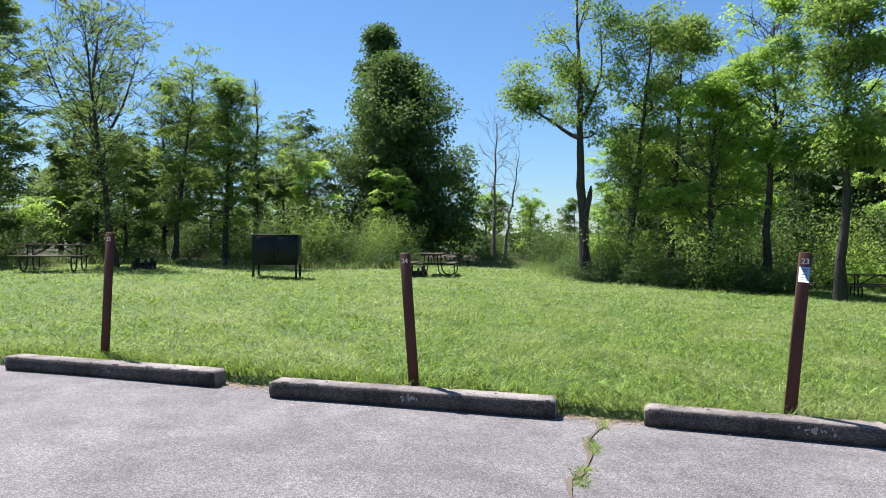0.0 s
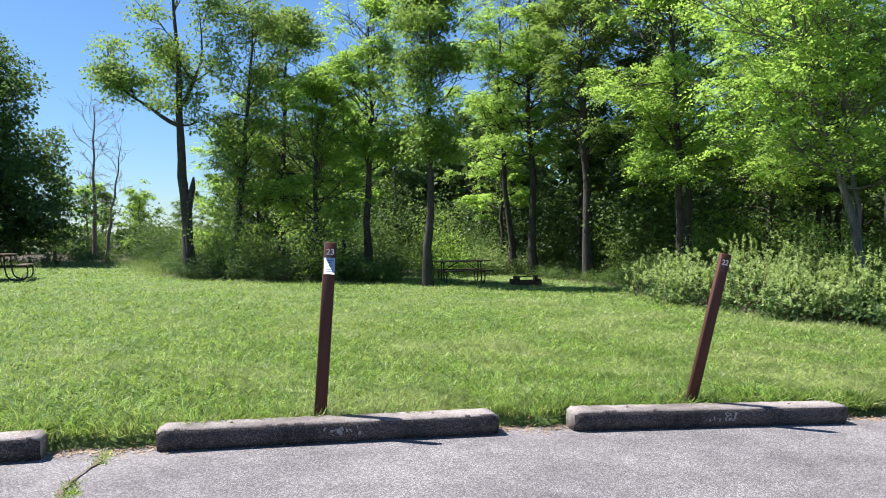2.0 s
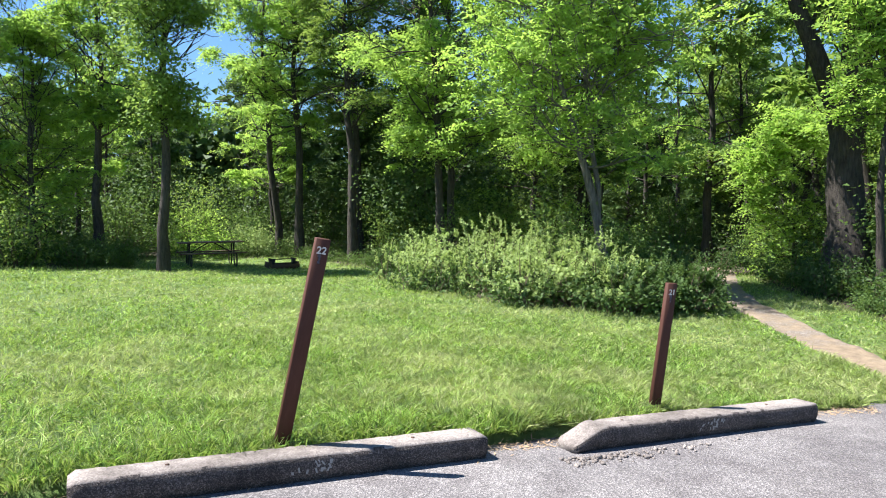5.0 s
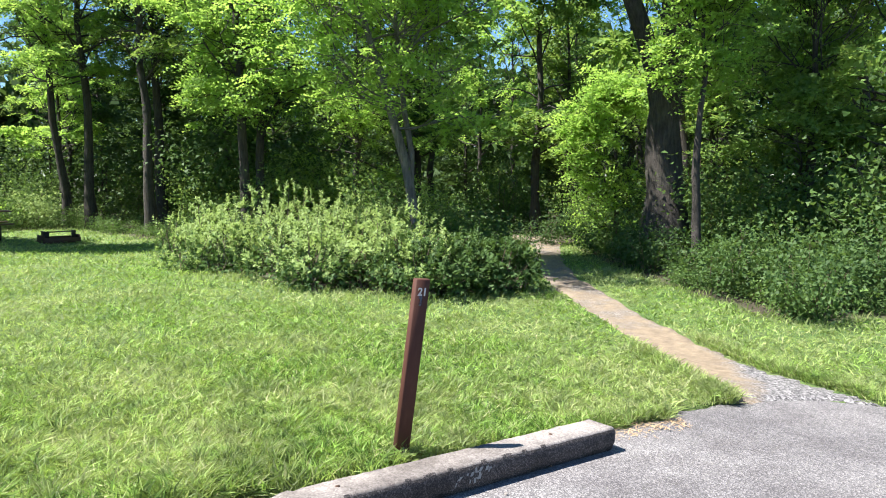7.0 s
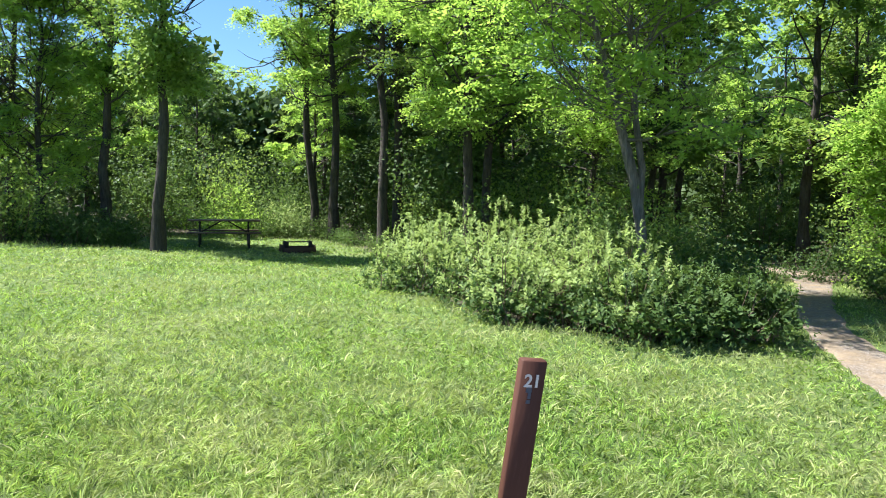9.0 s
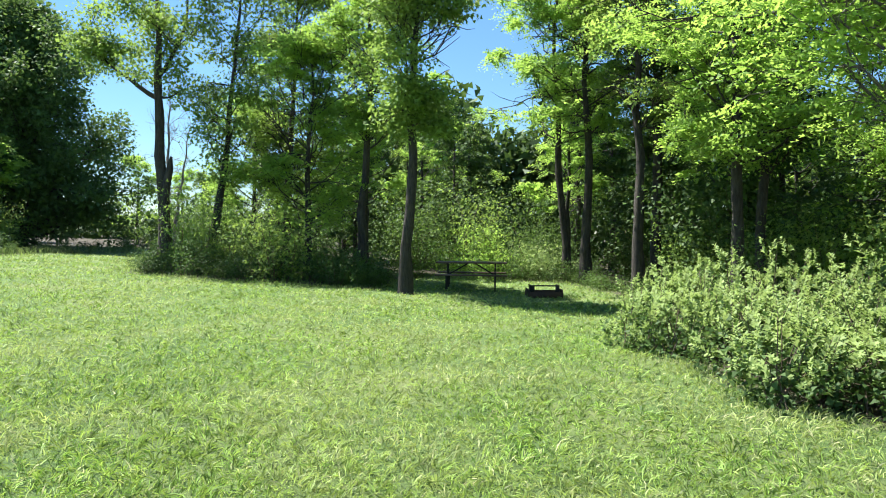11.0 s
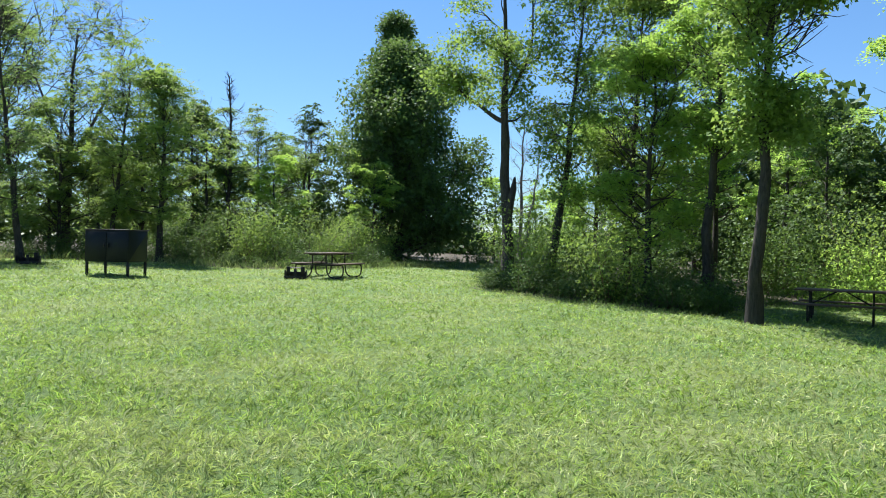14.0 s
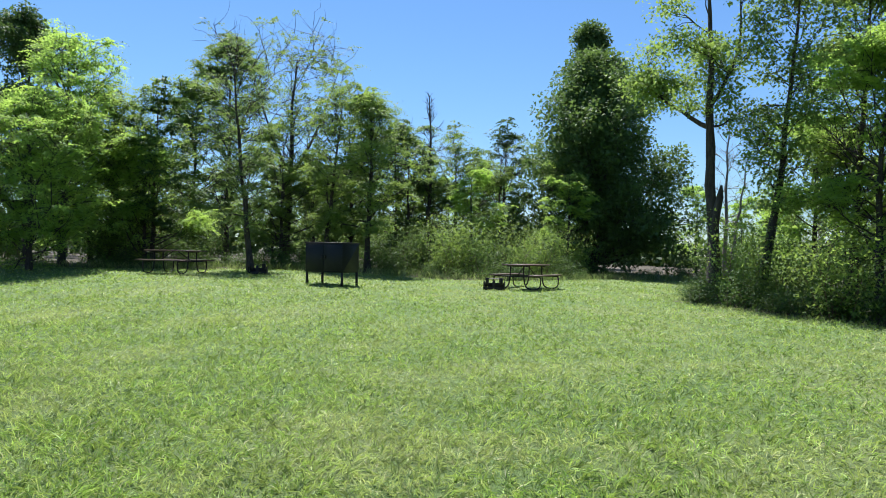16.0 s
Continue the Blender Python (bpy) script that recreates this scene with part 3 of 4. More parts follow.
tree(4.08, 20.1, tree_meshes(14, 9.2, 1.7, 0.42, "round", 38, "locust", 50, 0.105, BARK, 6, (0.3, 0), girth=1.1, flat=0.35), L_LOC)
tree(5.83, 17.1, tree_meshes(15, 10.4, 1.6, 0.40, "round", 46, "maple", 54, 0.105, BARK, 6, (0.35, 0), girth=1.0, flat=0.45, fronds=False), "tall straight tree casting shade beside the picnic table")
tree(10.6, 22.6, tree_meshes(16, 12, 2.4, 0.40, "round", 42, "locust", 52, 0.115, BARK, 6, girth=1.0, flat=0.35), L_LOC)
tree(10.1, 23.8, tree_meshes(17, 11, 2.2, 0.42, "round", 36, "locust", 50, 0.115, BARK, 6, (-0.6, 0), girth=0.95, flat=0.35), L_LOC)
tree(11.7, 19.4, tree_meshes(18, 11.5, 2.3, 0.38, "round", 42, "maple", 52, 0.115, BARK, 6, (-0.4, 0), girth=1.0, flat=0.4), L_MAP)
tree(12.6, 21.8, tree_meshes(19, 12, 2.5, 0.40, "round", 40, "maple", 50, 0.115, BARK, 6, (-0.4, 0), girth=1.0, flat=0.4), L_MAP)
# The bright locust that stands in the bush, and the old double-trunked tree by the path
tree(14.2, 8.75, tree_meshes(20, 8.6, 2.7, 0.30, "round", 64, "locust", 52, 0.10, BARK_GREY, 7, (-1.9, 0.8), 0.45, girth=0.8, cull=False, fork=[(0.16, 2.2, 6.2, 5.0)]),
     "bright green locust with layered sprays rising from the bush")
tree(18.78, 7.02, tree_meshes(21, 13.5, 3.6, 0.50, "vase", 56, "poplar", 52, 0.11, BARK, 6, (0.2, 0.0), 0.5, fork=[(0.24, -0.5, 9.0, 7.0), (0.22, 2.5, 8.5, 5.5), (0.42, 5.6, 5.0, 1.2)], girth=2.3),
     "old big tree with a rugged split trunk beside the footpath")
tree(17.2, 17.4, tree_meshes(22, 9.0, 2.4, 0.25, "round", 44, "locust", 54, 0.105, BARK, 6, (0.3, 0), flat=0.3, girth=0.8), L_LOC)
tree(12.9, 14.8, tree_meshes(46, 9.6, 2.6, 0.32, "round", 50, "locust", 58, 0.105, BARK, 6, (-0.3, -0.2), flat=0.3, girth=1.0), L_LOC)
tree(19.8, 9.3, tree_meshes(50, 3.6, 1.2, 0.12, "round", 30, "locust", 54, 0.10, BARK, 6, flat=0.3), "young bright green locust beside the footpath")
tree(17.9, 5.6, tree_meshes(54, 5.6, 1.0, 0.62, "round", 20, "locust", 44, 0.10, BARK, 6, cull=False), "thin young locust beside the big split trunk")
tree(21.5, 5.6, tree_meshes(51, 7.0, 2.4, 0.2, "round", 44, "maple", 54, 0.11, BARK, 6, flat=0.35), L_MAP)
# Poplar and the thin trees on the far side
tree(-15.8, 32.8, tree_meshes(23, 13.6, 1.25, 0.30, "round", 64, "poplar", 60, 0.17, BARK, 5, (0.1, 0), 0.6, girth=1.1, flat=0.9, fronds=False, cull=False), "slim dark green poplar rising above its neighbours")
tree(-13.8, 30.9, tree_meshes(57, 10.6, 4.1, 0.03, "dome", 150, "poplar", 52, 0.18, BARK, 6, (0.1, 0), 0.5, girth=1.2, flat=0.8, fronds=False, cull=False, bias=1.3), "dense dark green broad tree with foliage to the ground")
tree(-23.5, 7.4, tree_meshes(24, 9.2, 2.0, 0.25, "round", 40, "dark", 50, 0.14, BARK, 5, fronds=False), "dark-leaved oak behind the far table")
tree(-20.2, 7.8, tree_meshes(25, 7.9, 2.4, 0.12, "round", 50, "locust", 50, 0.11, BARK, 6, cull=False), L_LOC)
tree(-18.6, 6.4, tree_meshes(52, 5.6, 2.7, 0.04, "low", 50, "locust", 50, 0.11, BARK, 6, cull=False), L_LOC)
tree(-22.4, 10.2, tree_meshes(53, 6.6, 2.6, 0.05, "round", 50, "maple", 50, 0.12, BARK, 6, cull=False), L_MAP)
tree(-18.6, 4.4, tree_meshes(26, 4.9, 2.3, 0.03, "low", 44, "locust", 48, 0.11, BARK, 6, flat=0.3), L_LOC)
tree(-20.6, 10.9, tree_meshes(27, 4.7, 2.3, 0.03, "low", 44, "locust", 46, 0.11, BARK, 6, flat=0.3), L_LOC)
tree(-16.0, 13.1, tree_meshes(28, 8.2, 2.2, 0.22, "vase", 40, "thin", 22, 0.11, BARK, 7, (-0.9, -0.5), girth=0.95, top_bare=0.5, cull=False), L_THIN)
tree(-27.5, 17.6, tree_meshes(58, 11.5, 2.4, 0.12, "round", 48, "thin", 46, 0.14, BARK, 6, (0.3, 0.2)), L_THIN)
tree(-25.5, 15.0, tree_meshes(59, 8.4, 2.4, 0.08, "round", 48, "maple", 46, 0.13, BARK, 6), L_MAP)
tree(-20.8, 17.0, tree_meshes(44, 5.6, 2.2, 0.06, "round", 44, "maple", 46, 0.12, BARK, 6), L_MAP)
tree(-20.5, 20.6, tree_meshes(45, 7.4, 1.8, 0.12, "round", 40, "thin", 42, 0.12, BARK, 6), L_THIN)
tree(-22.6, 18.3, tree_meshes(29, 10.4, 3.0, 0.30, "vase", 54, "thin", 22, 0.13, BARK, 7, (0.3, 0.3), girth=1.35, fork=[(0.40, 1.0, 6.2, 1.5), (0.44, 4.0, 5.2, 1.5)], top_bare=0.8, cull=False), "half-dead tree with bare forked branches above sparse leaves")
tree(-16.6, 16.6, tree_meshes(30, 7.0, 1.7, 0.2, "vase", 32, "maple", 34, 0.11, BARK, 6, (0.5, 0.4), cull=False), L_LOC)
tree(-15.0, 17.6, tree_meshes(31, 6.6, 1.8, 0.22, "round", 36, "maple", 50, 0.11, BARK, 6, girth=1.3, cull=False), "rounded green tree behind the storage locker")
tree(-17.0, 22.5, tree_meshes(32, 8.6, 1.1, 0.3, "cone", 34, "thin", 22, 0.11, BARK, 6), L_THIN)
tree(-19.5, 22.6, tree_meshes(33, 6.8, 1.9, 0.2, "round", 34, "maple", 36, 0.12, BARK, 6), L_MAP)
tree(-16.1, 23.4, tree_meshes(34, 5.8, 1.9, 0.15, "round", 36, "thin", 34, 0.12, BARK, 6), L_THIN)
tree(-17.0, 27.3, tree_meshes(35, 6.0, 1.8, 0.15, "round", 34, "thin", 34, 0.12, BARK, 6), L_THIN)
tree(-9.9, 37.0, tree_meshes(36, 8.8, 1.9, 0.25, "vase", 20, "thin", 0, 0.15, DEADWOOD, 6, top_bare=1.0), "bare dead tree with pale twigs", name="dead_tree")
tree(-8.9, 35.4, tree_meshes(37, 6.4, 1.4, 0.4, "vase", 12, "thin", 0, 0.15, DEADWOOD, 5, (0.8, 0), top_bare=1.0), "bare dead tree with pale twigs", name="dead_tree")

# The woods behind: a few kinds, repeated
KINDS = [tree_meshes(60 + k, H, R, low, shape, 30, leaf, 28, 0.185, BARK, 5, flat=0.35, twigs=False)
         for k, (H, R, low, shape, leaf) in enumerate([(9.6, 2.6, 0.24, "round", "maple"), (11.0, 2.6, 0.3, "round", "locust"), (8.4, 2.4, 0.16, "round", "dark"),
                                                       (6.0, 2.1, 0.12, "low", "thin"), (6.8, 2.0, 0.15, "round", "locust"), (10.2, 2.8, 0.3, "vase", "dark")])]
FIRST = [None] * len(KINDS)


def woods_tree(x, y, k, scale, turn, group):
    if FIRST[k] is None:
        FIRST[k] = tree(x, y, KINDS[k], L_MAP if k in (0, 2, 5) else L_LOC, group)
    else:
        ob = copy_thing(FIRST[k], Matrix())
        ob["group"] = group
    ob = FIRST[k] if FIRST[k].get("placed") is None else ob
    ob["placed"] = 1
    ob.matrix_basis = pose(x, y, float(lawn_z(x, y)) - 0.03, 0, 0, turn) @ Matrix.Scale(scale, 4)


rng = np.random.default_rng(5)
PATH_MID = np.array([(16.4, 7.9), (18.4, 10.2), (20.1, 12.1), (21.0, 15.0)])


def scatter(area, spacing, kinds, group, smin, smax, clear=2.2):
    x0, x1, y0, y1 = area
    for gx in np.arange(x0, x1, spacing):
        for gy in np.arange(y0, y1, spacing):
            x, y = gx + rng.uniform(-0.35, 0.35) * spacing, gy + rng.uniform(-0.35, 0.35) * spacing
            if inside(np.array([x]), np.array([y]), LAWN_A)[0] or np.min(np.hypot(*(PATH_MID - (x, y)).T)) < 2.4:
                continue
            if np.hypot(x - 6.0, y - 26.5) < 3.4:      # sunny gap behind the clearing
                continue
            if np.min(np.hypot(LAWN_A[:, 0] - x, LAWN_A[:, 1] - y)) < clear:
                continue
            woods_tree(x, y, kinds[rng.integers(len(kinds))], rng.uniform(smin, smax), rng.uniform(0, 360), group)


scatter((-1, 13, 25.5, 40), 3.9, [0, 1, 2, 5, 1], "trees of the woods", 0.62, 0.82)
scatter((14, 33, 15, 34), 4.2, [0, 1, 2, 5], "trees of the woods", 0.8, 1.0)
scatter((23, 32, 1, 15), 4.6, [0, 1, 2, 1], "trees of the woods", 0.75, 0.95)
scatter((-37, -18, 12, 37), 5.8, [3, 4, 2, 3], "trees beyond the lawn", 0.7, 0.9, 2.5)
scatter((-17, -11, 24, 31), 4.0, [3, 4], "trees beyond the lawn", 0.65, 0.8, 2.0)
scatter((-13, -2, 40, 50), 4.5, [3, 4], "trees beyond the lawn", 0.55, 0.75, 2.0)
scatter((-33, -20, -1, 12), 5.2, [3, 4, 0], "trees beyond the lawn", 0.7, 0.9, 2.5)

for x, y, k, sc, turn in ((22.6, 9.6, 0, 1.15, 20), (24.6, 6.2, 1, 1.0, 150), (22.0, 14.6, 0, 1.1, 250), (25.6, 10.6, 1, 1.05, 80), (15.6, 22.6, 5, 1.15, 190), (20.2, 18.6, 0, 1.1, 310)):
    woods_tree(x, y, k, sc, turn, "trees of the woods")

# Far woods: a belt of foliage that closes the view between the trunks
frng = np.random.default_rng(77)
b = Build()
for x0, y0, x1, y1, top, n in ((-2, 43, 36, 41, 10.5, 21000), (34, 41, 38, -6, 11.5, 24000), (28, -4, 44, -6, 5.0, 4000), (-46, 40, -30, 48, 3.0, 2500), (-46, -8, -46, 40, 4.0, 6000), (-30, 50, -4, 52, 2.4, 2500)):
    k = frng.random(n)
    x, y = x0 + (x1 - x0) * k + frng.normal(0, 1.0, n), y0 + (y1 - y0) * k + frng.normal(0, 1.0, n)
    roof = top * (0.72 + 0.28 * np.sin(k * 19 + x0) * np.sin(k * 47))
    z = lawn_z(x, y) + roof * frng.random(n) ** 0.8
    al = unit(frng.normal(size=(n, 3)) + (0, 0, -0.3))
    b.darts(np.stack([x, y, z], -1), al, unit(np.cross(al, frng.normal(size=(n, 3)))), 0.4 + 0.5 * frng.random(n), 0.3 + 0.3 * frng.random(n))
# dark leaves: the shade in the gaps is put into the belt's colour
tagged(new("far_woods", b.mesh("far_woods", LEAF["dark"])), "distant green woods closing the view between trunks", "woods", kind="stuff")

# ---- undergrowth ----
def shrub_meshes(seed, R, H, count, leaf, size):
    rng = np.random.default_rng(seed)
    st, fo = Build(), Build()
    tips = []
    for i in range(10):
        az, ln = rng.uniform(0, 2 * np.pi), H * rng.uniform(0.7, 1.1)
        r = R * rng.random() ** 0.6
        d = unit(np.array([math.cos(az) * r, math.sin(az) * r, ln * 0.85]))
        pts, _ = bend(np.array([math.cos(az) * r * 0.3, math.sin(az) * r * 0.3, -0.05]), d, ln, 5, rng, 0.0, 0.22)
        st.tube(pts, np.linspace(0.014, 0.003, 6), 3)
        tips += list(pts[1:])
    tips = np.array(tips)
    leaf_cloud(fo, rng, tips, 0.2 * (R + H) * (0.7 + 0.6 * rng.random(len(tips))), max(4, count // len(tips)), size, 0.8, 0.1)
    return st.mesh("branchwork", STEM, True), fo.mesh("foliage", LEAF[leaf])


def shrub(x, y, meshes, label, category="shrub", group="", name="shrub", turn=0.0):
    root = tagged(new(name), label, category, group)
    root.matrix_basis = pose(x, y, float(lawn_z(x, y)), 0, 0, turn)
    part("branchwork", meshes[0], root)
    part("foliage", meshes[1], root)
    return root


SHRUBS = [shrub_meshes(100, 0.8, 0.85, 1900, "shrub", 0.068), shrub_meshes(101, 0.9, 1.15, 2000, "dark", 0.08), shrub_meshes(102, 0.7, 0.65, 1600, "shrub", 0.062),
          shrub_meshes(103, 1.1, 2.0, 2400, "shrub", 0.09), shrub_meshes(104, 1.0, 2.2, 2500, "maple", 0.088)]
SFIRST = [None] * 5
S_LABEL = ["low tangled shrub at the wood's edge", "leafy green shrub at the wood's edge", "low grey-green bramble at the wood's edge",
           "tall shady undergrowth shrub in the woods", "bright green sapling clump in the woods"]


def place_shrub(x, y, k, s):
    m = pose(x, y, float(lawn_z(x, y)), 0, 0, float(rng.uniform(0, 360))) @ Matrix.Diagonal((s, s, s * float(rng.uniform(0.8, 1.15)), 1))
    if SFIRST[k] is None:
        SFIRST[k] = shrub(x, y, SHRUBS[k], S_LABEL[k], group="undergrowth")
        SFIRST[k].matrix_basis = m
    else:
        copy_thing(SFIRST[k], m).matrix_basis = m


for a, c in zip(LAWN_A[1:35], LAWN_A[2:36]):
    ln = np.hypot(*(c - a))
    nrm = np.array([(c - a)[1], -(c - a)[0]]) / ln
    if inside(np.array([(a + c)[0] / 2 - nrm[0] * 0.2]), np.array([(a + c)[1] / 2 - nrm[1] * 0.2]), LAWN_A)[0] is np.False_:
        nrm = -nrm
    if inside(np.array([(a + c)[0] / 2 + nrm[0] * 0.2]), np.array([(a + c)[1] / 2 + nrm[1] * 0.2]), LAWN_A)[0]:
        nrm = -nrm
    mid = (a + c) / 2
    if 9.5 < mid[0] < 16.6 and 4 < mid[1] < 15:      # the bush stands here
        continue
    for s in np.arange(0.4, ln, 0.95):
        p = a + (c - a) * s / ln
        near_left = p[0] < -8
        q = p + nrm * rng.uniform(0.3, 0.8)
        place_shrub(*q, int(rng.choice([0, 1, 2])), rng.uniform(0.55, 0.9) * (0.8 if near_left else 1.0))
        if rng.random() < 0.7 and not (p[0] > 14.5 and p[1] < 6):
            q = p + nrm * rng.uniform(1.5, 2.8) + rng.normal(size=2) * 0.3
            if not inside(q[:1], q[1:], LAWN_A)[0] and np.min(np.hypot(*(PATH_MID - q).T)) > 1.9:
                place_shrub(*q, int(rng.choice([1, 3, 3, 0, 4])), rng.uniform(0.7, 1.0))
for x0, x1, y0, y1, n in ((0, 14, 24.5, 34, 26), (15, 26, 9, 26, 32), (19, 28, 1.5, 9, 18), (19.2, 23, 1.4, 5.8, 16), (-27, -20.5, 0, 15, 18), (-24, -11, 19.5, 30, 26), (-11, -3, 32, 42, 10)):
    for _ in range(n):
        x, y = rng.uniform(x0, x1), rng.uniform(y0, y1)
        if not inside(np.array([x]), np.array([y]), LAWN_A)[0] and np.min(np.hypot(*(PATH_MID - (x, y)).T)) > 2.2:
            place_shrub(x, y, int(rng.choice([1, 3, 3, 4])), rng.uniform(0.8, 1.3))

SHADE_THICKET = shrub_meshes(107, 1.9, 3.4, 4200, "dark", 0.13)      # added filler behind the bush: its dark leaves stand in for woods shade
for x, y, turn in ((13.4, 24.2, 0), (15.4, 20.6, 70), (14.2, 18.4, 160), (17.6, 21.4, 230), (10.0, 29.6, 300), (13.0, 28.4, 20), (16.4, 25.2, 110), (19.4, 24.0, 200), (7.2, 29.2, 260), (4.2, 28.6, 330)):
    shrub(x, y, SHADE_THICKET, "tall added thicket, its dark leaves standing in for the shade of the woods", turn=turn)
for _ in range(16):
    x, y = rng.uniform(16.0, 19.2), rng.uniform(1.4, 5.6)
    if not inside(np.array([x]), np.array([y]), LAWN_A)[0] and np.min(np.hypot(*(PATH_MID - (x, y)).T)) > 1.7:
        place_shrub(x, y, int(rng.choice([0, 0, 2, 1])), rng.uniform(0.7, 1.05))

for x, y, k, s in ((15.3, 9.7, 0, 1.0), (15.9, 11.0, 4, 0.6), (16.6, 12.6, 1, 1.0), (17.2, 10.9, 2, 0.9), (19.3, 9.0, 0, 1.0), (20.4, 10.6, 4, 0.8), (22.2, 12.4, 1, 1.1), (18.2, 6.4, 0, 0.9)):
    place_shrub(x, y, k, s)
# bright growth at the back of the clearing with the shaded table
BRAMBLE = shrub_meshes(105, 1.3, 1.15, 2600, "bush", 0.10)
for x, y, turn in ((9.4, 24.0, 0), (8.6, 24.9, 140)):
    shrub(x, y, BRAMBLE, "pale green bramble mound behind the fire box", turn=turn)
SUMAC = shrub_meshes(106, 1.2, 1.7, 2400, "locust", 0.095)
for x, y, turn in ((6.9, 23.4, 30),):
    shrub(x, y, SUMAC, "bright yellow-green sapling clump behind the picnic table", turn=turn)

# The big rounded bush by the path
MOUND = [(10.75, 9.6, 0.85, 0.95), (11.3, 8.2, 1.2, 1.15), (11.3, 6.9, 1.0, 1.05), (12.1, 6.8, 1.1, 1.15), (12.2, 5.75, 0.9, 0.8), (13.1, 5.9, 0.9, 0.66),
         (12.6, 8.4, 1.4, 1.3), (11.5, 10.8, 1.1, 1.35), (13.6, 7.0, 0.9, 0.72), (14.1, 7.6, 0.7, 0.6), (11.2, 12.2, 0.9, 0.9), (12.6, 10.6, 1.4, 1.5),
         (12.7, 5.75, 0.85, 0.72), (13.55, 5.95, 0.75, 0.66)]
root = tagged(new("bush"), "broad rounded grey-green bush beside the footpath", "bush")
root.matrix_basis = pose(12.0, 7.5, float(lawn_z(12.0, 7.5)))
fo, fo_shade, st = Build(), Build(), Build()
brng = np.random.default_rng(8)
LUMPS = [(cx + brng.normal() * R * 0.4, cy + brng.normal() * R * 0.4, R * brng.uniform(0.28, 0.5), H * brng.uniform(0.55, 1.0)) for cx, cy, R, H in MOUND for _ in range(5)]
for cx, cy, R, H in [(x, y, r * 0.85, h * 0.8) for x, y, r, h in MOUND] + LUMPS:
    n = int(70 * R * (R + 0.5 * H) + 8)
    # right-hand mounds get dark leaves: the tree's shade is put into leaf colour
    to = fo_shade if cx - 0.55 * cy > 9.1 + 0.5 * brng.normal() else fo
    az, e = brng.uniform(0, 2 * np.pi, n), np.arcsin(brng.uniform(0.0, 1, n))
    k = (0.72 + 0.28 * brng.random(n))
    out = np.stack([np.cos(az) * np.cos(e), np.sin(az) * np.cos(e), np.sin(e)], -1)
    c = np.array([cx - 12.0, cy - 7.5, 0.10]) + out * k[:, None] * np.array([R, R, H - 0.10])
    ok = np.array([noise.noise(Vector(p) * 2.2) > -0.22 for p in c])
    c, out, az, n = c[ok], out[ok], az[ok], int(ok.sum())
    grow = unit(out * 0.55 + np.array([0, 0, 0.75]) + brng.normal(size=(n, 3)) * 0.28)
    long = 0.08 + 0.26 * brng.random(n) ** 2
    m = 20
    u = np.tile(np.linspace(0.05, 1, m), n)
    at = np.repeat(c, m, 0) + np.repeat(grow * long[:, None], m, 0) * u[:, None]
    tw = brng.normal(size=(n * m, 3))
    gd = np.repeat(grow, m, 0)
    tw = unit(tw - gd * (tw * gd).sum(-1, keepdims=True))
    al = unit(tw + gd * 0.65)
    sd = unit(np.cross(gd, al))
    ln = (0.085 - 0.035 * u) * brng.uniform(0.7, 1.3, n * m)
    to.leaves(at, al, sd, ln, ln * 0.5)
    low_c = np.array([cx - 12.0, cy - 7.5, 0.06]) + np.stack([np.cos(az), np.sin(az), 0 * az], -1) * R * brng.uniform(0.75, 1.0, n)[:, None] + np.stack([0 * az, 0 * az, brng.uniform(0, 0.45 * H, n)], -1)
    # dark leaves round the foot hold the bush's own shade in their colour
    leaf_cloud(fo_shade, brng, low_c, 0.12 + 0.1 * brng.random(n), 12, 0.07, 0.9, 0.0)
    for q, dq, lq in zip(c[::3], grow[::3], long[::3]):
        b0 = np.array([cx - 12.0 + brng.normal() * 0.2 * R, cy - 7.5 + brng.normal() * 0.2 * R, -0.05])
        st.tube(np.array([b0, (b0 + q) / 2 + brng.normal(size=3) * 0.08, q, q + dq * lq]), (0.012, 0.009, 0.005, 0.002), 3)
part("branchwork", st.mesh("branchwork", STEM, True), root)
part("foliage", fo.mesh("foliage", LEAF["bush"]), root)
part("foliage", fo_shade.mesh("foliage", LEAF["dark"]), root, "bush leaves low down and to the right, shade put into their dark colour")


# ---- grass ----
def blades(name, x, y, z, height, width, mat, label, category, seed, lean=0.55, az=None):
    g = np.random.default_rng(seed)
    n = len(x)
    if az is None:
        az = g.uniform(0, 2 * np.pi, n)
    tilt = lean * g.uniform(0.25, 1.35, n)
    d = np.stack([np.cos(az) * np.sin(tilt), np.sin(az) * np.sin(tilt), np.abs(np.cos(tilt)) + 0.05], -1)
    side = unit(np.cross(d, g.normal(size=(n, 3))))
    p = np.stack([x, y, z - 0.01], -1)
    h, w = height[:, None], width[:, None]
    turn_az = az + g.normal(0, 0.8, n)
    bendv = np.stack([np.cos(turn_az), np.sin(turn_az), -0.45 * np.ones(n)], -1) * h * g.uniform(0.1, 0.5, n)[:, None]
    mid = p + d * h * 0.55
    tip = p + d * h + bendv
    b = Build()
    v = np.stack([p, mid + side * w * 0.5, tip, mid - side * w * 0.5], 1)
    b.add(v.reshape(-1, 3), np.arange(4 * n).reshape(-1, 4))
    return tagged(new(name, b.mesh(name, mat)), label, category, kind="stuff")


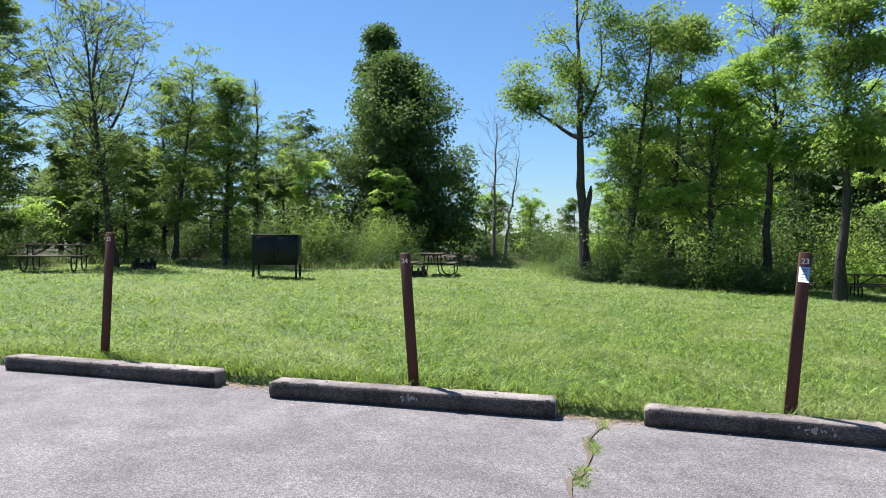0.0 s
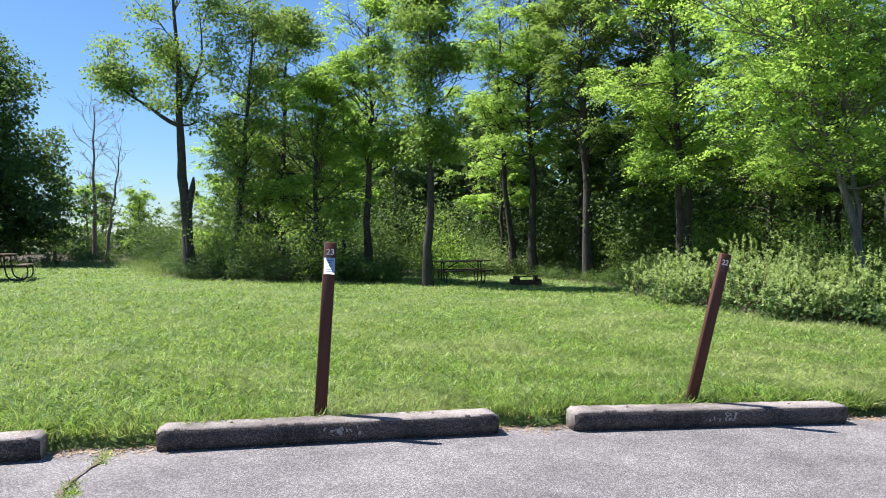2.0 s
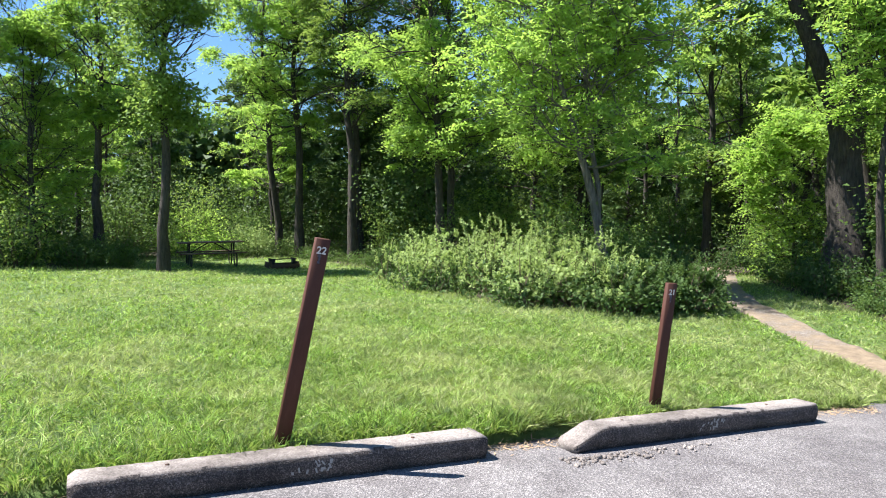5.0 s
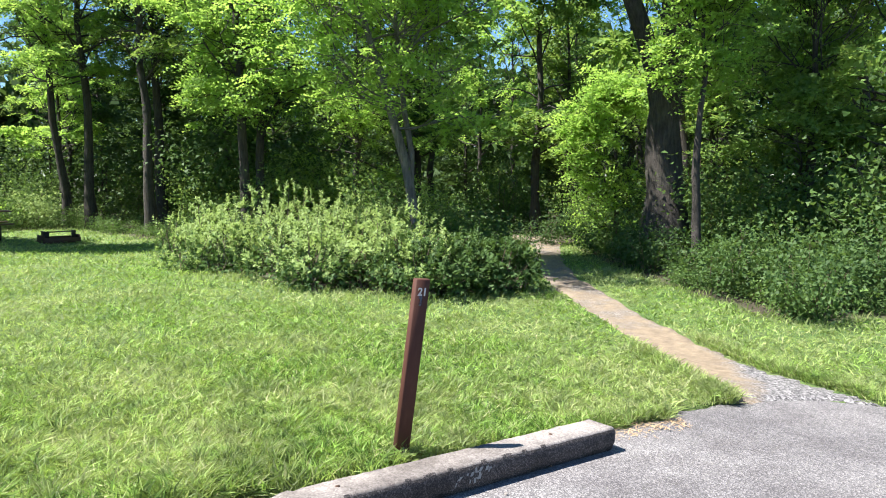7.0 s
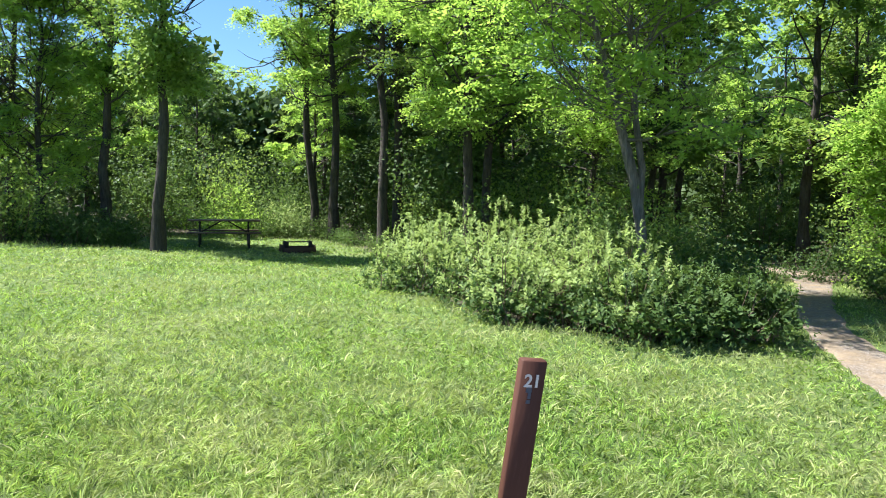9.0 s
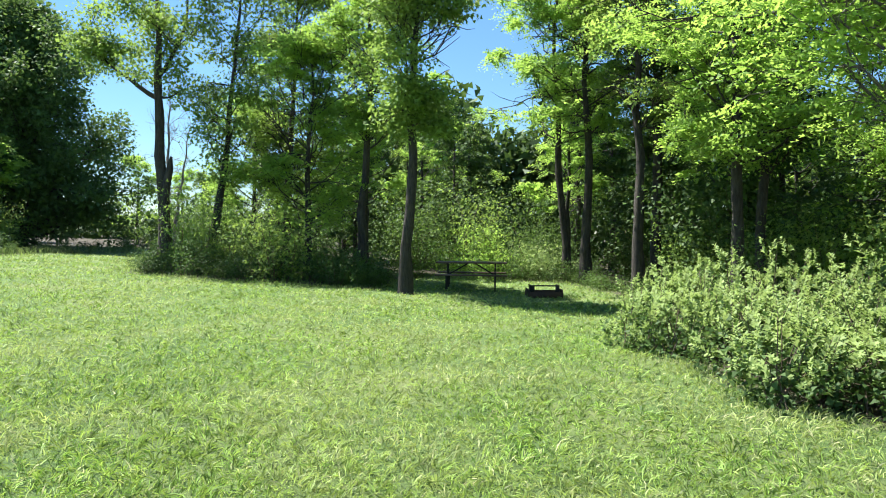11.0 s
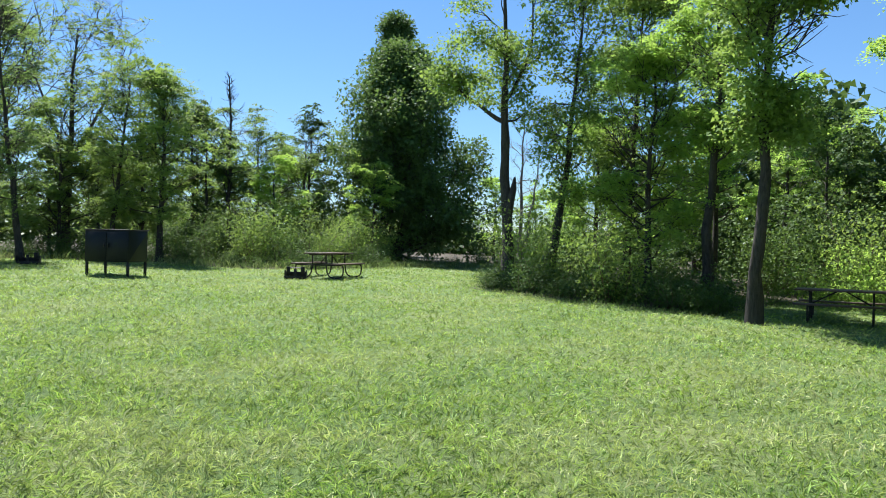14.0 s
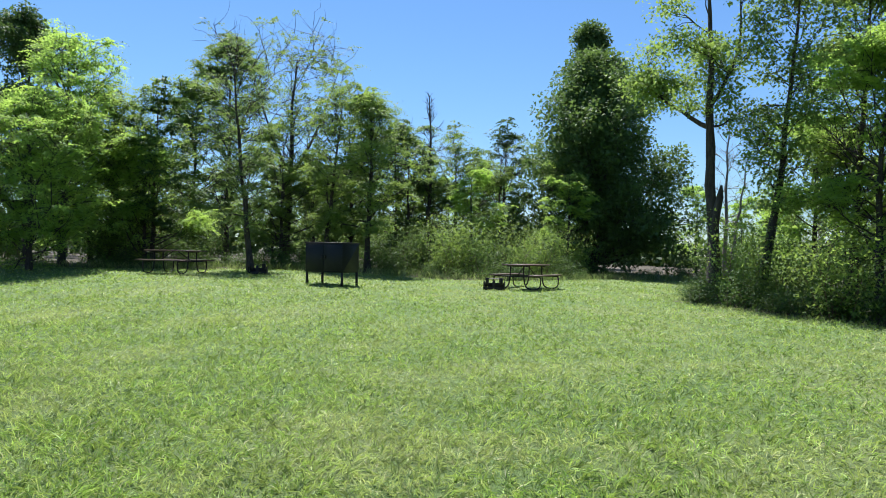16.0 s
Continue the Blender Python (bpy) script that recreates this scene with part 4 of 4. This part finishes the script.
def lawn_places(g, count, cx, cy, rmin, rmax):
    """Places on the lawn that thin out evenly away from the walk."""
    r = rmin * (rmax / rmin) ** g.random(count)
    a = g.uniform(-0.2, np.pi + 0.2, count)
    x, y = cx + r * np.cos(a), cy + r * np.sin(a)
    ok = inside(x, y, LAWN_A) & (y > asphalt_edge(x) + 0.03) & ~inside(x, y, PATH_POLY)
    return x[ok], y[ok], r[ok]


g = np.random.default_rng(3)
sets = [lawn_places(g, 390000, 8.3, 0.0, 0.7, 40.0), lawn_places(g, 280000, 4.0, -3.2, 2.8, 40.0)]
gx, gy, gr = (np.concatenate([s[k] for s in sets]) for k in range(3))
# two blades in three stand in tufts that lean one way
cell = 0.045 + 0.0055 * np.hypot(gx - 6.0, gy + 2.0).round(0)
ix, iy = np.floor(gx / cell), np.floor(gy / cell)
code = np.abs(np.sin(ix * 12.9898 + iy * 78.233) * 43758.5453) % 1.0
tufted = g.random(len(gx)) < 0.66
gx = np.where(tufted, (ix + 0.5 + 0.5 * (code - 0.5)) * cell + g.normal(0, 0.2, len(gx)) * cell, gx)
gy = np.where(tufted, (iy + 0.5 + 0.5 * ((code * 7.3) % 1.0 - 0.5)) * cell + g.normal(0, 0.2, len(gx)) * cell, gy)
ok = gy > asphalt_edge(gx) + 0.02
gaz = np.where(tufted, code * 40.0 + g.normal(0, 0.45, len(gx)), g.uniform(0, 6.283, len(gx)))
gx, gy, gaz, code = gx[ok], gy[ok], gaz[ok], code[ok]
tuft = 0.35 * code + 0.3 + 0.35 * np.sin(gx * 3.1 + 2 * np.sin(gy * 1.7)) * np.sin(gy * 2.7 + 1.3 * np.sin(gx * 2.1))
hh = (0.028 + 0.034 * tuft + 0.05 * g.random(len(gx)) + 0.05 * code ** 3)
far = np.hypot(gx - 6.0, gy + 2.0)
blades("grass", gx, gy, lawn_z(gx, gy), hh, 0.0036 + 0.0008 * far, GRASS, "mown green lawn grass with straw-coloured patches", "grass", 4, 1.0, gaz)
# unmown fringe at posts, kerbs and path
n = 14000
fx = g.uniform(-5, 11, n)
fy = asphalt_edge(fx) + np.abs(g.normal(0, 0.10, n)) + 0.02
s = g.random(9000) * 3.5 + 0.6
side_k = g.random(9000) < 0.5
ex = np.where(side_k, np.interp(s, s_at, PL[:, 0]), np.interp(s, s_at, PR[:, 0])) + np.where(side_k, -1, 1) * np.abs(g.normal(0, 0.12, 9000))
ey = np.where(side_k, np.interp(s, s_at, PL[:, 1]), np.interp(s, s_at, PR[:, 1])) + g.normal(0, 0.08, 9000)
ok = ~inside(ex, ey, PATH_POLY) & (ey > asphalt_edge(ex))
fx, fy = np.concatenate([fx, ex[ok]]), np.concatenate([fy, ey[ok]])
blades("grass_fringe", fx, fy, lawn_z(fx, fy), 0.06 + 0.10 * g.random(len(fx)), 0.006 + 0.004 * g.random(len(fx)), GRASS, "longer grass along the asphalt edge and path", "grass", 6)
# weeds between lawn and woods
wx, wy = [], []
wh = []
for a, c in zip(LAWN_A[0:35], LAWN_A[1:36]):
    right = (a + c)[0] / 2 > -2.5
    m = int(np.hypot(*(c - a)) * (110 if right else 130))
    wh.append(np.full(m, 0.35 if right else 1.0))
    k = g.random(m)[:, None]
    p = a + (c - a) * k + g.normal(0, 0.45, (m, 2))
    wx.append(p[:, 0])
    wy.append(p[:, 1])
wx, wy, wh = np.concatenate(wx), np.concatenate(wy), np.concatenate(wh)
ok = ~inside(wx, wy, PATH_POLY)
wx, wy, wh = wx[ok], wy[ok], wh[ok]
blades("tall_weeds", wx, wy, lawn_z(wx, wy), wh * (0.12 + 0.28 * g.random(len(wx))), 0.012 + 0.014 * g.random(len(wx)), WEEDS, "tall yellow-green weeds along the wood's edge", "weeds", 7, 0.3)

# ---- wheel stops ----
STOPS = [((-4.45, -0.38), (-1.84, -0.37)), ((-1.13, -0.56), (1.30, -0.30)), ((1.97, -0.22), (4.27, 0.00)), ((4.84, 0.03), (7.13, 0.16)), ((7.70, 0.09), (10.06, 0.29))]


def wheel_stop_mesh(seed, length, broken=False):
    """A precast bar: sloping faces, rounded arrises, chipped ends."""
    r = np.random.default_rng(seed)
    n = 64
    sec = np.array([(-0.068, -0.02), (-0.105, 0.055), (-0.102, 0.138), (-0.090, 0.15), (0.090, 0.15), (0.102, 0.138), (0.105, 0.052), (0.090, -0.02)])
    v = []
    for i in range(n + 1):
        t = i / n
        x = (t - 0.5) * length
        e = min(t, 1 - t) * length
        s = np.array(sec)
        shrink = 1 - 0.16 * max(0, 1 - e / 0.035)
        s[:, 0] *= shrink
        s[:, 1] = np.where(s[:, 1] > 0.1, s[:, 1] - 0.02 * max(0, 1 - e / 0.035), s[:, 1])
        if broken and t < 0.09:
            s[:, 1] = np.where(s[:, 1] > 0, s[:, 1] * (0.30 + 0.70 * t / 0.09), s[:, 1])
        s = s + r.normal(size=s.shape) * 0.0011
        dent = r.random(8) < 0.015
        s[dent & (sec[:, 1] > 0.1)] -= (0, 0.008)
        v.append(np.column_stack([np.full(8, x), s]))
    b = Build()
    v = np.array(v)
    k = np.arange(n)[:, None] * 8
    q = np.arange(8)[None, :]
    f = np.stack([k + q, k + (q + 1) % 8, k + 8 + (q + 1) % 8, k + 8 + q], -1)
    b.add(v.reshape(-1, 3), f.reshape(-1, 4))
    caps = []
    for o in (0, n * 8):
        caps += [[o, o + 1, o + 6, o + 7], [o + 1, o + 2, o + 5, o + 6], [o + 2, o + 3, o + 4, o + 5]]
    b.f.append(np.array(caps))
    me = fixed(b.mesh("concrete_bar", CONCRETE))
    me.materials.append(SHADED_SCUFFED)
    # faces turned to the lot take the concrete with shade in its colour
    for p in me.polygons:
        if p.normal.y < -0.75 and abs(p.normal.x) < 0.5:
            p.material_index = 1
    return me


for k, ((xa, ya), (xb, yb)) in enumerate(STOPS):
    ln, an = math.hypot(xb - xa, yb - ya), math.atan2(yb - ya, xb - xa)
    cx, cy = (xa + xb) / 2 - math.sin(an) * 0.105, (ya + yb) / 2 + math.cos(an) * 0.105
    za, zb = float(asphalt_z(xa)), float(asphalt_z(xb))
    root = tagged(new("wheel_stop"), "weathered concrete wheel stop with a crumbled end" if k == 4 else "weathered grey concrete wheel stop on the asphalt", "wheel stop", "row of wheel stops")
    root.matrix_basis = pose(cx, cy, (za + zb) / 2, 0, -math.degrees(math.atan2(zb - za, ln)), math.degrees(an))
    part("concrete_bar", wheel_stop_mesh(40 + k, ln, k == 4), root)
    # worn painted marks on the face
    b = Build()
    r = np.random.default_rng(70 + k)
    for _ in range(16 if k else 6):
        x, z = r.normal(0.05, 0.07), r.uniform(0.06, 0.115)
        w, h, sl = r.uniform(0.006, 0.02), r.uniform(0.01, 0.028), r.normal(0, 0.01)
        y = -0.1065
        b.add([(x - w / 2, y - h * 0.02, z - h / 2), (x + w / 2, y - h * 0.02, z - h / 2), (x + w / 2 + sl, y + h * 0.02, z + h / 2), (x - w / 2 + sl, y + h * 0.02, z + h / 2)], [[0, 1, 2, 3]])
    part("painted_mark", b.mesh("painted_mark", WORN), root, "faded white paint marks")["kind"] = "stuff"
    # steel pins on top
    for px in (-ln * 0.3, ln * 0.3):
        b = Build()
        b.tube(np.array([(px, 0.01, 0.12), (px, 0.01, 0.154), (px, 0.01, 0.156)]), (0.011, 0.011, 0.001), 8)
        part("pin", b.mesh("pin", RUST), root, "rusty steel pin")

# crumbled concrete by the last stop
b = Build()
r = np.random.default_rng(90)
for _ in range(190):
    t = abs(r.normal(0, 0.35))
    x, y = 7.55 + t * 1.5, 0.02 - abs(r.normal(0, 0.07)) + 0.06 * t
    s = r.uniform(0.004, 0.014) * (0.7 if r.random() < 0.7 else 1.3)
    v = np.array([(-1, -1, -.6), (1, -1, -.6), (1, 1, -.6), (-1, 1, -.6), (-.8, -.7, .6), (.7, -.8, .7), (.8, .7, .5), (-.7, .8, .6)]) * s + r.normal(size=(8, 3)) * s * 0.25
    a = r.uniform(0, 6.28)
    v[:, :2] = v[:, :2] @ np.array([(math.cos(a), math.sin(a)), (-math.sin(a), math.cos(a))])
    b.add(v + (x, y, float(asphalt_z(x)) + s * 0.5), [[0, 3, 2, 1], [4, 5, 6, 7], [0, 1, 5, 4], [1, 2, 6, 5], [2, 3, 7, 6], [3, 0, 4, 7]])
tagged(new("rubble", b.mesh("rubble", CONCRETE)), "pale crumbs of broken concrete on the asphalt", "rubble", kind="stuff")

# ---- numbered posts ----
def text_mesh(text, size, mat):
    cu = bpy.data.curves.new("number", "FONT")
    cu.body, cu.size, cu.extrude, cu.align_x, cu.align_y = text, size, 0.0015, "CENTER", "CENTER"
    cu.offset = 0.0012
    tmp = bpy.data.objects.new("tmp", cu)
    me = bpy.data.meshes.new_from_object(tmp)
    bpy.data.objects.remove(tmp)
    me.materials.clear()
    me.materials.append(mat)
    return me


def marker_post(base, top, number, turn=0.0, notice=False, mark=True):
    """A flat brown board post with white numerals; its foot is in the turf."""
    base, top = Vector(base), Vector(top)
    axis = (top - base).normalized()
    side = Vector((math.cos(radians(turn)), math.sin(radians(turn)), 0))
    side = (side - axis * side.dot(axis)).normalized()
    back = axis.cross(side)
    H = (top - base).length
    root = tagged(new("marker_post"), f"leaning brown wooden marker post numbered {number} in the grass", "marker post", "numbered posts")
    root.matrix_basis = Matrix((( *[side.x, back.x, axis.x], base.x), (*[side.y, back.y, axis.y], base.y), (*[side.z, back.z, axis.z], base.z), (0, 0, 0, 1)))
    b = Build()
    b.box((0.086, 0.040, H + 0.12), (0, 0, (H - 0.12) / 2), bevel=0.004)
    part("board", fixed(b.mesh("board", BROWN)), root)
    n = part("number", text_mesh(number, 0.058, WHITE), root, f"white numerals {number}")
    n.matrix_basis = pose(0, -0.0212, H - 0.068, 90, 0, 0)
    if mark:
        b = Build()
        for x, z, w, h in ((-0.008, -0.095, 0.02, 0.02), (-0.004, -0.115, 0.01, 0.02), (-0.006, -0.135, 0.014, 0.012)):
            b.box((w, 0.002, h), (x, -0.0206, H + z))
        part("faded_symbol", b.mesh("faded_symbol", FADED), root, "faded pale symbol")
    if notice:
        b = Build()
        b.box((0.075, 0.002, 0.115), (0, -0.0215, H - 0.165))
        sheet = part("notice", b.mesh("notice", PAPER), root, "white paper notice")
        for z, w in ((-0.125, 0.05), (-0.14, 0.03), (-0.165, 0.045), (-0.19, 0.052), (-0.205, 0.05)):
            b = Build()
            b.box((w, 0.001, 0.006), (0, -0.0232, H + z))
            part("print_line", b.mesh("print_line", INK), sheet)
    return root


marker_post((-3.53, 0.05, -0.04), (-3.46, 0.05, 1.34), "25", 4, mark=False)
marker_post((0.02, -0.05, -0.06), (-0.05, -0.12, 1.165), "24", 4)
marker_post((3.00, 0.14, -0.08), (3.10, 0.13, 1.20), "23", 5, notice=True)
marker_post((5.91, 0.40, -0.17), (6.15, 0.25, 1.06), "22", 3)
marker_post((8.71, 0.60, -0.33), (8.81, 0.52, 0.665), "21", 0)


# ---- picnic tables ----
def bent(pts, radius=0.021, sides=8, smooth=5):
    """A bent pipe through rounded corners."""
    p = np.array(pts, float)
    for _ in range(3):
        q = [p[0]]
        for a, c in zip(p[:-1], p[1:]):
            q += [a * 0.75 + c * 0.25, a * 0.25 + c * 0.75]
        p = np.array(q + [p[-1]])
    b = Build()
    b.tube(p, np.full(len(p), radius), sides)
    return fixed(b.mesh("pipe_leg", STEEL, True))


def picnic_table(x, y, turn, label):
    root = tagged(new("picnic_table"), label, "picnic table", "picnic tables on the lawn")
    root.matrix_basis = pose(x, y, float(lawn_z(x, y)), 0, 0, turn)
    L = 1.9
    for k in range(5):
        b = Build()
        b.box((L, 0.138, 0.038), (0, (k - 2) * 0.147, 0.745), bevel=0.005)
        part("top_plank", fixed(b.mesh("top_plank", PLANK)), root)
    for s in (-1, 1):
        for k in (0, 1):
            b = Build()
            b.box((L, 0.125, 0.038), (0, s * (0.60 + 0.133 * k), 0.435), bevel=0.005)
            part("seat_plank", fixed(b.mesh("seat_plank", PLANK)), root)
    for e in (-0.64, 0.64):
        # hoop under both seats, upright pair to the top, cross brace
        part("pipe_leg", bent([(e, -0.76, 0.41), (e, -0.80, 0.30), (e, -0.76, 0.02), (e, -0.30, 0.02), (e, -0.22, 0.40), (e, -0.22, 0.72)]), root)
        part("pipe_leg", bent([(e, 0.76, 0.41), (e, 0.80, 0.30), (e, 0.76, 0.02), (e, 0.30, 0.02), (e, 0.22, 0.40), (e, 0.22, 0.72)]), root)
        b = Build()
        b.box((0.04, 1.50, 0.04), (e, 0, 0.40), bevel=0.005)
        part("seat_beam", fixed(b.mesh("seat_beam", STEEL)), root)
        b = Build()
        b.box((0.04, 0.70, 0.035), (e, 0, 0.71), bevel=0.005)
        part("top_beam", fixed(b.mesh("top_beam", STEEL)), root)
        b = Build()
        b.tube(np.array([(e, 0, 0.40), (e * 0.15, 0, 0.72)]), (0.018, 0.018), 6)
        part("brace", b.mesh("brace", STEEL), root)
    return root


picnic_table(-6.45, 17.4, 105, "dark brown picnic table with bent pipe legs beside a fire box")
picnic_table(-15.1, 9.9, 32, "dark brown picnic table with bent pipe legs before the trees")
picnic_table(7.25, 19.5, 2, "shaded brown picnic table with bent pipe legs under the trees")


# ---- fire boxes ----
def fire_box(x, y, turn, label, rusty):
    mat = RUST if rusty else STEEL
    root = tagged(new("fire_box"), label, "fire box", "steel fire boxes")
    root.matrix_basis = pose(x, y, float(lawn_z(x, y)), 0, 0, turn)
    W, D, H = (0.84, 0.7, 0.15) if rusty else (0.62, 0.55, 0.20)
    for name, size, at in (("front_wall", (W, 0.012, H if rusty else 0.09), (0, -D / 2, H / 2 if rusty else 0.045)), ("back_wall", (W, 0.012, H), (0, D / 2, H / 2)),
                           ("side_wall", (0.012, D - 0.03, H + 0.06), (-W / 2 + 0.01, 0, H / 2 + 0.03)), ("side_wall", (0.012, D - 0.03, H + 0.06), (W / 2 - 0.01, 0, H / 2 + 0.03))):
        b = Build()
        b.box(size, at, bevel=0.003)
        part(name, fixed(b.mesh(name, mat)), root)
    for s in (-1, 1):
        b = Build()
        b.box((0.012, 0.36, 0.20), (s * (W / 2 - 0.07), 0, H + 0.06), bevel=0.003)
        b.box((0.10, 0.012, 0.20), (s * (W / 2 - 0.11), -0.17, H + 0.06), bevel=0.003)
        part("grate_bracket", fixed(b.mesh("grate_bracket", STEEL)), root)
    for k in range(9):
        b = Build()
        yk = -0.16 + 0.04 * k
        b.tube(np.array([(-W / 2 + 0.07, yk, H + 0.13), (W / 2 - 0.07, yk, H + 0.13)]), (0.007, 0.007), 5)
        part("grate_bar", b.mesh("grate_bar", STEEL), root)
    if not rusty:
        b = Build()
        b.box((0.08, 0.03, 0.30), (0, -D / 2 + 0.03, 0.15), bevel=0.004)
        part("centre_post", fixed(b.mesh("centre_post", STEEL)), root)
    b = Build()
    b.box((0.03, 0.40, 0.018), (-W / 2 + 0.07, 0, H + 0.14), bevel=0.003)
    b.box((0.03, 0.40, 0.018), (W / 2 - 0.07, 0, H + 0.14), bevel=0.003)
    part("grate_frame", fixed(b.mesh("grate_frame", STEEL)), root)
    return root


fire_box(9.15, 18.2, 8, "rusty low steel fire box with a cooking grate", True)
fire_box(-6.52, 16.05, 40, "black steel fire box beside the picnic table", False)
fire_box(-14.2, 12.4, 55, "black steel fire box alone on the lawn", False)

# ---- storage locker ----
root = tagged(new("storage_locker"), "large dark steel storage locker standing on four legs", "locker")
root.matrix_basis = pose(-9.15, 12.05, float(lawn_z(-9.15, 12.05)), 0, 0, 23)
b = Build()
b.box((1.26, 0.86, 0.82), (0, 0, 0.77), bevel=0.012)
part("body", fixed(b.mesh("body", LOCKER)), root)
b = Build()
b.box((1.30, 0.90, 0.03), (0, 0, 1.195), bevel=0.008)
part("lid", fixed(b.mesh("lid", STEEL)), root)
for s in (-1, 1):
    b = Build()
    b.box((0.60, 0.018, 0.74), (s * 0.307, -0.438, 0.77), bevel=0.005)
    door = part("door", fixed(b.mesh("door", LOCKER)), root)
    b = Build()
    b.box((0.03, 0.03, 0.12), (s * 0.06, -0.462, 0.80), bevel=0.006)
    part("handle", fixed(b.mesh("handle", STEEL)), door)
    for t in (-1, 1):
        b = Build()
        b.box((0.06, 0.06, 0.42), (s * 0.59, t * 0.39, 0.16), bevel=0.006)
        part("leg", fixed(b.mesh("leg", STEEL)), root)

# ---- weeds in the asphalt crack, dry debris along the edge ----
n = 2600
s = g.random(n)
cxk = 1.64 + 0.16 * s + 0.03 * np.sin(s * 17) + g.normal(0, 0.028, n)
cyk = -0.12 - 2.3 * s
keep = (np.sin(s * 21 + 0.5) + g.random(n) * 0.9) > 0.35
cxk, cyk = cxk[keep], cyk[keep]
blades("crack_weeds", cxk, cyk, asphalt_z(cxk), 0.012 + 0.032 * g.random(len(cxk)), 0.005 + 0.003 * g.random(len(cxk)), GRASS, "yellow-green weeds growing in the asphalt crack", "weeds", 9, 0.8)
b = Build()
s = np.linspace(0, 1, 40)
cl = np.stack([1.62 + 0.16 * s + 0.03 * np.sin(s * 17) + 0.008 * np.random.default_rng(1).normal(size=40), -0.10 - 2.6 * s], -1)
wd = 0.009 + 0.004 * np.sin(s * 23) + 0.009 * np.random.default_rng(2).random(40)
v = np.concatenate([np.stack([cl[:, 0] - wd, cl[:, 1], asphalt_z(cl[:, 0]) + 0.008], -1), np.stack([cl[:, 0] + wd, cl[:, 1], asphalt_z(cl[:, 0]) + 0.008], -1)])
k = np.arange(39)
b.add(v, np.stack([k, k + 40, k + 41, k + 1], -1))
tagged(new("crack_soil", b.mesh("crack_soil", CRACKSOIL)), "brown gritty soil filling the asphalt crack", "soil", kind="stuff")
n = 5200
dx = g.uniform(-4.5, 11, n)
inx = np.min([np.maximum(xa - dx, 0) + np.maximum(dx - xb, 0) for (xa, _), (xb, _) in STOPS], 0)
ok = g.random(n) < np.where(inx > 0, 1.0, 0.35)
dx = dx[ok]
dy = asphalt_edge(dx) + g.normal(-0.04, 0.07, len(dx))
at = np.stack([dx, dy, np.maximum(asphalt_z(dx) + 0.008, ground_z(dx, dy) + 0.006)], -1)
al = unit(np.stack([g.normal(size=len(dx)), g.normal(size=len(dx)), g.normal(size=len(dx)) * 0.15], -1))
b = Build()
b.leaves(at, al, unit(np.cross(al, np.array([0, 0, 1.0]) + g.normal(size=(len(dx), 3)) * 0.2)), 0.02 + 0.05 * g.random(len(dx)), 0.004 + 0.010 * g.random(len(dx)))
tagged(new("dry_debris", b.mesh("dry_debris", DEADGRASS)), "dry tan grass clippings and leaf bits along the asphalt edge", "debris", kind="stuff")
